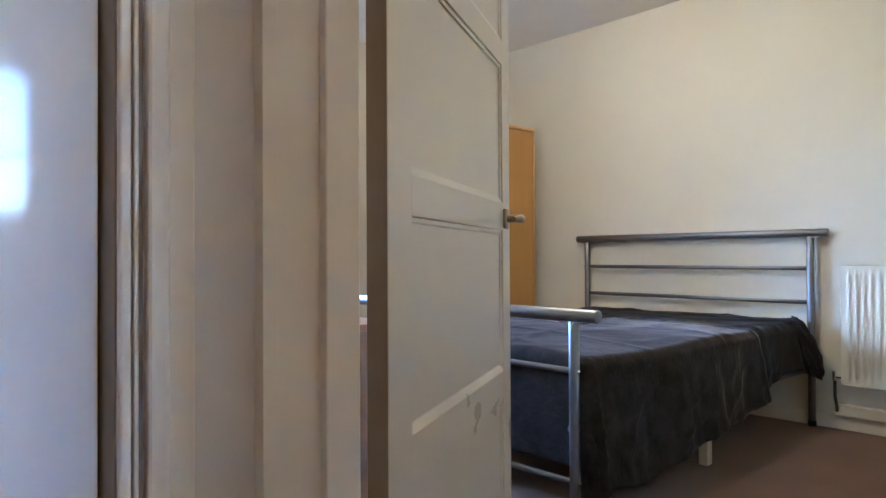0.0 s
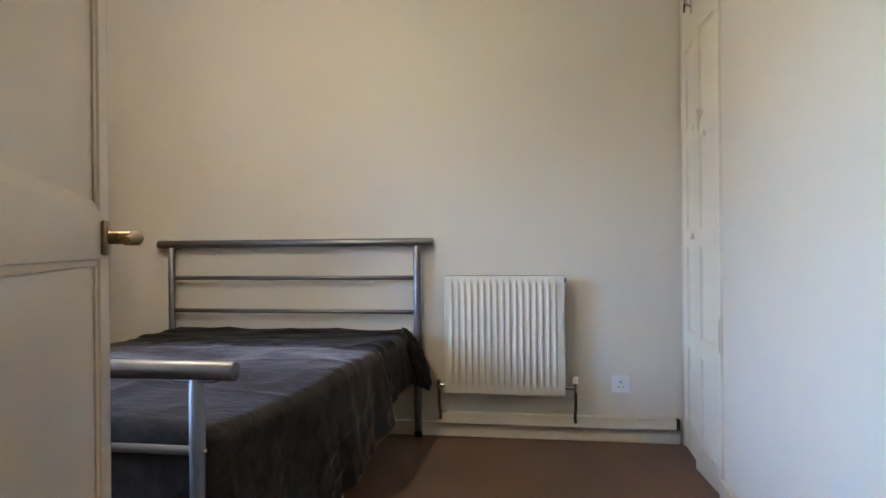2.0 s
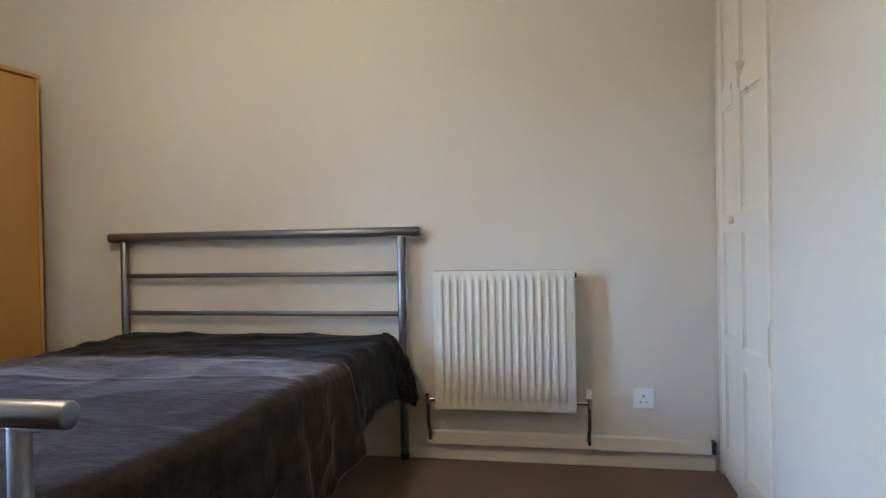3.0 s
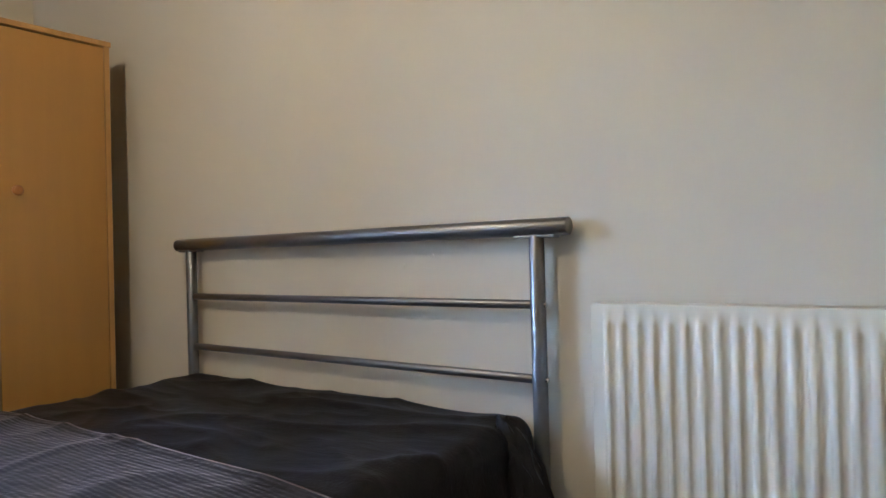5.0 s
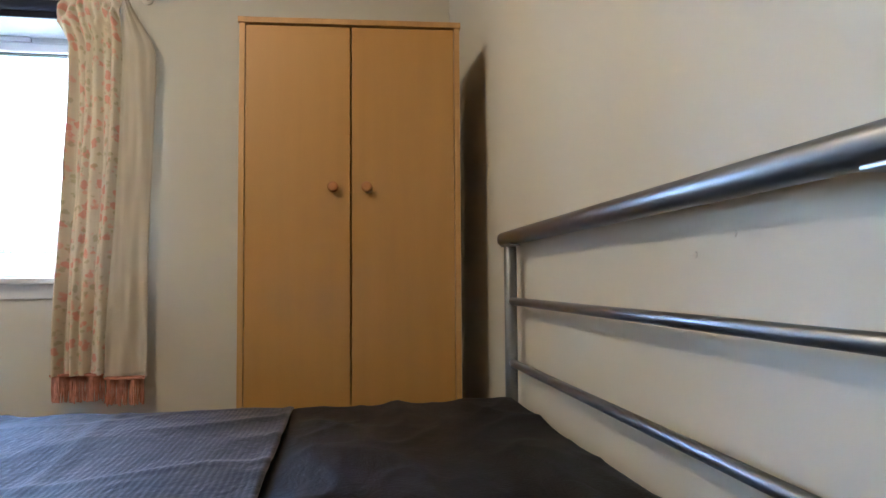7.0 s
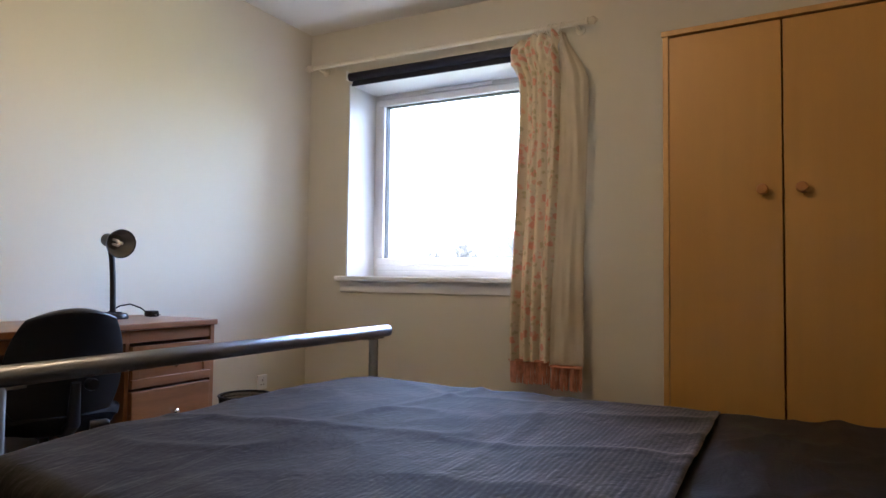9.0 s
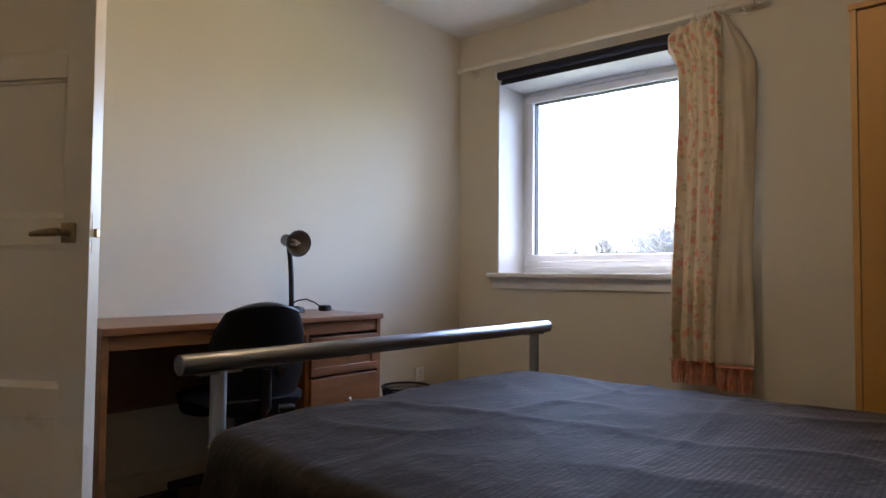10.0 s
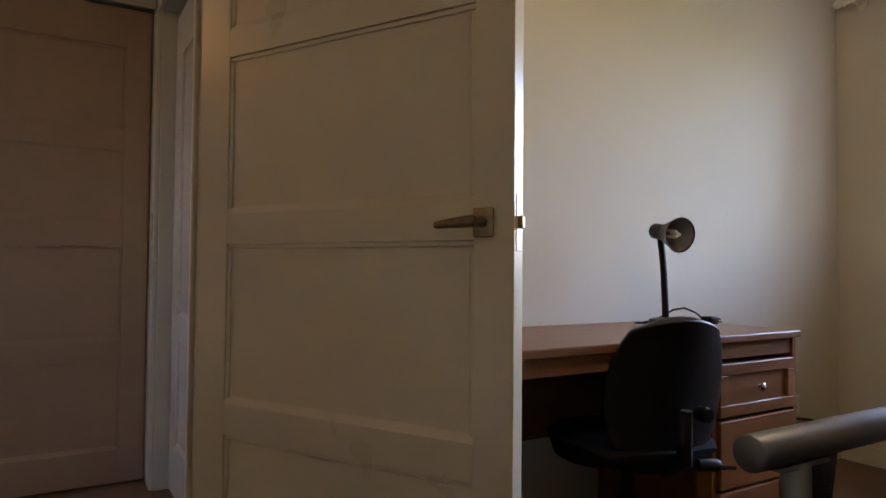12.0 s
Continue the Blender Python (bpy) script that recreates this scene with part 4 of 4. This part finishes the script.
def drawer(z0, z1, sunk):
    y0, y1 = 2.694, DY1 - 0.030
    d = part("drawer", box((DX0 + 0.05, y0 + 0.01, z0 + 0.01), (DX1 - 0.020, y1 - 0.01, z1 - 0.02)), PINESHADE, desk)
    if sunk:
        bm2 = box((DX1 - 0.020, y0, z0), (DX1 - 0.008, y1, z1), 0.001)
        part("drawer_front", bm2, PINE, d)
        b = 0.036
        fr2 = bmesh.new()
        for lo2, hi2 in (((y0, z0), (y1, z0 + b)), ((y0, z1 - b), (y1, z1)), ((y0, z0 + b), (y0 + b, z1 - b)), ((y1 - b, z0 + b), (y1, z1 - b))):
            box((DX1 - 0.010, lo2[0], lo2[1]), (DX1 + 0.002, hi2[0], hi2[1]), 0.003, fr2)
        part("front_frame", fr2, PINE, d)
        face = DX1 - 0.008
    else:
        part("drawer_front", box((DX1 - 0.020, y0, z0), (DX1 + 0.002, y1, z1), 0.004), PINE, d)
        face = DX1 + 0.002
    part("knob", turned([(0, 0), (0.008, 0), (0.006, 0.010), (0.010, 0.014), (0.014, 0.020), (0.013, 0.026), (0.007, 0.030), (0, 0.031)], 18, towards((1, 0, 0), (face, (y0 + y1) / 2, (z0 + z1) / 2))), CHROME, d, "round silver knob", True)


drawer(0.482, 0.645, True)
drawer(0.265, 0.472, False)
drawer(0.055, 0.255, False)

# ---- desk lamp ----
lamp = thing("desk_lamp", (0.955, 2.838, DZ), "black flexible desk lamp with pale reflector, switched off", "desk lamp")
part("base", turned([(0, 0), (0.060, 0), (0.062, 0.006), (0.056, 0.022), (0.030, 0.028), (0, 0.029)], 28), BLACKPLASTIC, lamp, "", True)
part("switch", box((0.028, -0.01, 0.022), (0.045, 0.010, 0.031), 0.002), BLACKPLASTIC, lamp)
part("arm", tube([(0, 0, 0.02), (-0.004, 0, 0.10), (-0.007, -0.001, 0.18), (-0.011, -0.004, 0.25), (-0.013, -0.009, 0.29), (-0.012, -0.014, 0.318)], 0.0120, 14), BLACKPLASTIC, lamp, "", True)
HD = Vector((0.96, -0.22, -0.15)).normalized()
HP = Vector((-0.030, -0.012, 0.3355))
shade = part("shade", turned([(0.0, -0.014), (0.024, -0.014), (0.028, -0.007), (0.028, 0.050), (0.034, 0.060), (0.059, 0.128), (0.061, 0.131), (0.058, 0.130), (0.032, 0.062), (0, 0.060)], 32, towards(HD, HP)), BLACKPLASTIC, lamp, "black conical shade", True)
part("reflector", turned([(0.0565, 0.128), (0.0315, 0.066), (0.0, 0.0645)], 32, towards(HD, HP)), WHITEENAMEL, shade, "pale grey inner reflector", True)
for k in range(3):
    a = 2 * math.pi * k / 3
    off = Vector((math.cos(a) * 0.011, math.sin(a) * 0.011, 0))
    mm = towards(HD, HP)
    part("bulb_tube", tube([mm @ (off + Vector((0, 0, 0.063))), mm @ (off + Vector((0, 0, 0.112))), mm @ (off * 0.5 + Vector((0, 0, 0.117)))], 0.006, 10), TUBE, shade, "frosted energy-saving bulb tube", True)
flex = thing("lamp_plug", (1.043, 2.962, DZ), "black three-pin plug with trailing cable on the desk", "plug")
part("plug_body", box((-0.024, -0.022, 0.006), (0.024, 0.022, 0.034), 0.007), BLACKPLASTIC, flex, "", True)
for dy in (-0.011, 0.011):
    part("pin", box((0.024, dy - 0.003, 0.014), (0.040, dy + 0.003, 0.018)), CHROME, flex, "metal pin")
part("pin", box((0.024, -0.002, 0.024), (0.044, 0.002, 0.030)), CHROME, flex, "metal pin")
part("cable", tube([(-0.022, 0, 0.020), (-0.035, -0.03, 0.045), (-0.05, -0.07, 0.062), (-0.075, -0.10, 0.055), (-0.11, -0.14, 0.022), (-0.15, -0.17, 0.006), (-0.17, -0.19, 0.005), (-0.15, -0.20, 0.006), (-0.11, -0.18, 0.008)], 0.0034, 8), BLACKPLASTIC, flex, "", True)

# ---- ceiling pendant over the middle of the room ----
pendant = thing("pendant_lamp", (2.30, 2.15, TOP), "lit bare bulb on a short white ceiling pendant", "ceiling lamp")
part("ceiling_rose", turned([(0, 0), (0.045, 0), (0.044, -0.012), (0.020, -0.026), (0, -0.028)], 24), WHITEPLASTIC, pendant, "", True)
part("flex", tube([(0, 0, -0.02), (0, 0, -0.10)], 0.003, 8), WHITEPLASTIC, pendant)
part("lamp_holder", turned([(0, -0.09), (0.012, -0.09), (0.018, -0.11), (0.018, -0.15), (0, -0.15)], 20), WHITEPLASTIC, pendant, "", True)
part("bulb", turned([(0.012, -0.15), (0.016, -0.165), (0.028, -0.185), (0.034, -0.21), (0.030, -0.232), (0.016, -0.246), (0, -0.25)], 20), BULB, pendant, "glowing warm bulb", True)

# ---- office chair ----
chair = thing("office_chair", (1.135, 2.452, 0), "black armless swivel office chair pushed up to the desk", "chair", -12)
bm = bmesh.new()
nu, nv = 28, 28
grid = []
for j in range(nv + 1):
    t2 = 2 * j / nv - 1
    line = []
    for i in range(nu + 1):
        s2 = 2 * i / nu - 1
        y = 0.195 * s2 * math.sqrt(1 - 0.40 * t2 * t2) * (1 - 0.04 * t2)
        z = 0.608 + 0.190 * t2 * math.sqrt(1 - 0.26 * s2 * s2)
        x = 0.245 - 0.050 * s2 * s2 + 0.028 * t2 - 0.02 * math.cos(1.5 * t2)
        line.append(bm.verts.new((x, y, z)))
    grid.append(line)
for a, b in zip(grid, grid[1:]):
    for k in range(nu):
        bm.faces.new((a[k], a[k + 1], b[k + 1], b[k]))
back = part("backrest", bm, BLACKSHELL, chair, "black curved back shell", True)
sol = back.modifiers.new("thickness", "SOLIDIFY")
sol.thickness = 0.035
bev = back.modifiers.new("soft", "BEVEL")
bev.width, bev.segments, bev.limit_method = 0.012, 3, "ANGLE"
bm = bmesh.new()
bmesh.ops.create_grid(bm, x_segments=20, y_segments=20, size=0.235)
for v in bm.verts:
    rx, ry = v.co.x / 0.235, v.co.y / 0.235
    v.co.x *= math.sqrt(1 - 0.42 * ry * ry) * 0.98
    v.co.y *= math.sqrt(1 - 0.42 * rx * rx)
    v.co.z = 0.462 - 0.02 * (rx ** 4 + ry ** 4) - 0.012 * math.exp(-(rx * rx + ry * ry) * 2)
seat = part("seat", bm, BLACKFABRIC, chair, "black upholstered seat", True)
sol = seat.modifiers.new("thickness", "SOLIDIFY")
sol.thickness, sol.offset = 0.06, -1
bev = seat.modifiers.new("soft", "BEVEL")
bev.width, bev.segments, bev.limit_method = 0.02, 3, "ANGLE"
part("back_bracket", tube([(0.05, 0, 0.385), (0.20, 0, 0.385), (0.252, 0, 0.42), (0.262, 0, 0.56)], 0.02, 10, radii=[0.022, 0.024, 0.022, 0.015]), BLACKPLASTIC, chair, "", True)
part("adjuster", turned([(0, 0), (0.020, 0), (0.022, 0.02), (0.018, 0.034), (0, 0.036)], 16, towards((1, 0, 0), (0.258, 0.045, 0.55))), BLACKPLASTIC, chair, "ribbed adjusting knob", True)
part("adjuster", turned([(0, 0), (0.016, 0), (0.018, 0.05), (0.012, 0.06), (0, 0.062)], 16, towards((0.3, 1, 0), (0.235, 0.06, 0.405))), BLACKPLASTIC, chair, "lever knob", True)
part("lever", tube([(0.06, 0.02, 0.37), (0.14, 0.18, 0.36), (0.18, 0.24, 0.365)], 0.006, 8), BLACKPLASTIC, chair, "", True)
part("mechanism", box((-0.09, -0.06, 0.355), (0.11, 0.06, 0.402), 0.01), BLACKPLASTIC, chair)
part("gas_column", turned([(0, 0.10), (0.028, 0.10), (0.028, 0.25), (0.018, 0.255), (0.018, 0.36), (0, 0.36)], 20), BLACKPLASTIC, chair, "", True)
part("hub", turned([(0, 0.075), (0.045, 0.075), (0.05, 0.10), (0.04, 0.13), (0, 0.135)], 20), BLACKPLASTIC, chair, "", True)
for k in range(5):
    a = 2 * math.pi * k / 5 + 0.3
    c, s = math.cos(a), math.sin(a)
    leg = part("base_leg", tube([(0.03 * c, 0.03 * s, 0.105), (0.15 * c, 0.15 * s, 0.095), (0.27 * c, 0.27 * s, 0.070)], 0.02, 10, radii=[0.026, 0.022, 0.016]), BLACKPLASTIC, chair, "", True)
    bm = tube([(0.265 * c - 0.022 * s, 0.265 * s + 0.022 * c, 0.026), (0.265 * c - 0.006 * s, 0.265 * s + 0.006 * c, 0.026)], 0.026, 18)
    join(bm, tube([(0.265 * c + 0.006 * s, 0.265 * s - 0.006 * c, 0.026), (0.265 * c + 0.022 * s, 0.265 * s - 0.022 * c, 0.026)], 0.026, 18))
    join(bm, tube([(0.265 * c, 0.265 * s, 0.03), (0.265 * c, 0.265 * s, 0.075)], 0.007, 8))
    part("castor", bm, BLACKPLASTIC, leg, "twin-wheel castor", True)

# ---- waste bin of wire mesh ----
wbin = thing("waste_bin", (1.03, 3.55, 0), "black wire mesh waste bin on the carpet", "waste bin")
R0, R1, BH = 0.100, 0.132, 0.312
bm = bmesh.new()
for k in range(180):
    a = 2 * math.pi * k / 180
    for tw in (0.35, -0.35):
        tube([(r * math.cos(a + tw * h), r * math.sin(a + tw * h), 0.004 + BH * h) for h, r in ((0, R0), (0.25, R0 + (R1 - R0) * 0.25), (0.5, R0 + (R1 - R0) * 0.5), (0.75, R0 + (R1 - R0) * 0.75), (1, R1))], 0.0011, 3, bm, caps=False)
mesh_wall = part("mesh_wall", bm, BLACKPLASTIC, wbin, "diamond wire mesh")
part("base_plate", turned([(0, 0), (R0, 0), (R0, 0.012), (R0 - 0.003, 0.012), (0, 0.005)], 36), BLACKPLASTIC, wbin, "", True)
rim_pts = [(R1 * math.cos(2 * math.pi * k / 40), R1 * math.sin(2 * math.pi * k / 40), BH) for k in range(41)]
part("rim", tube(rim_pts, 0.005, 10, caps=False), BLACKPLASTIC, wbin, "", True)

# ---- outdoors ----
ground = setting("ground", box((-900, 4.9, -3.2), (900, 1600, -3.0)), GRASS, "dull winter grass")
setting("ground_behind", box((-900, -1600, -3.2), (900, 4.9, -3.0)), GRASS)


def bare_tree(loc, height, spread, seed):
    rnd = random.Random(seed)
    t = thing("tree", loc, "bare winter tree with fine branching twigs", "tree", group="trees beyond the window")
    trunk_bm, limbs = bmesh.new(), bmesh.new()
    tube([(0, 0, 0), (0.05, 0, height * 0.15), (0, 0.06, height * 0.3)], 0.2, 8, trunk_bm, radii=[0.24, 0.19, 0.16])

    def grow(p, d, length, r, depth):
        q = p + d * length * 0.5 + Vector((rnd.uniform(-1, 1), rnd.uniform(-1, 1), rnd.uniform(-0.3, 1))) * length * 0.06
        e = q + (d + Vector((0, 0, 0.12))).normalized() * length * 0.5
        tube([p, q, e], r, 5 if depth < 3 else 3, limbs, caps=False, radii=[r, r * 0.8, r * 0.6])
        if depth < 6:
            for k in range(3 if depth < 4 else 4):
                nd = (d + Vector((rnd.gauss(0, 0.5) * spread, rnd.gauss(0, 0.5) * spread, rnd.gauss(0.15, 0.3)))).normalized()
                grow(q.lerp(e, rnd.uniform(0.2, 1.0)), nd, length * rnd.uniform(0.62, 0.85), max(0.009, r * 0.60), depth + 1)

    top = Vector((0, 0.06, height * 0.3))
    for k in range(5):
        a = 2 * math.pi * k / 5 + rnd.uniform(-0.4, 0.4)
        grow(top, Vector((math.cos(a) * 0.7 * spread, math.sin(a) * 0.7 * spread, 1)).normalized(), height * 0.26, 0.12, 1)
    part("trunk", trunk_bm, BARK, t)
    part("crown", limbs, BARK, t, "leafless branches and twigs")


bare_tree((-15.0, 36.5, -3.0), 6.6, 0.9, 5)
bare_tree((-11.6, 38.0, -3.0), 7.3, 1.0, 11)
bare_tree((-9.3, 39.0, -3.0), 6.6, 0.9, 23)
bare_tree((-5.7, 29.5, -3.0), 6.5, 0.85, 37)
bare_tree((-4.3, 29.0, -3.0), 7.2, 0.85, 51)
bare_tree((-7.6, 33.0, -3.0), 6.9, 0.95, 61)
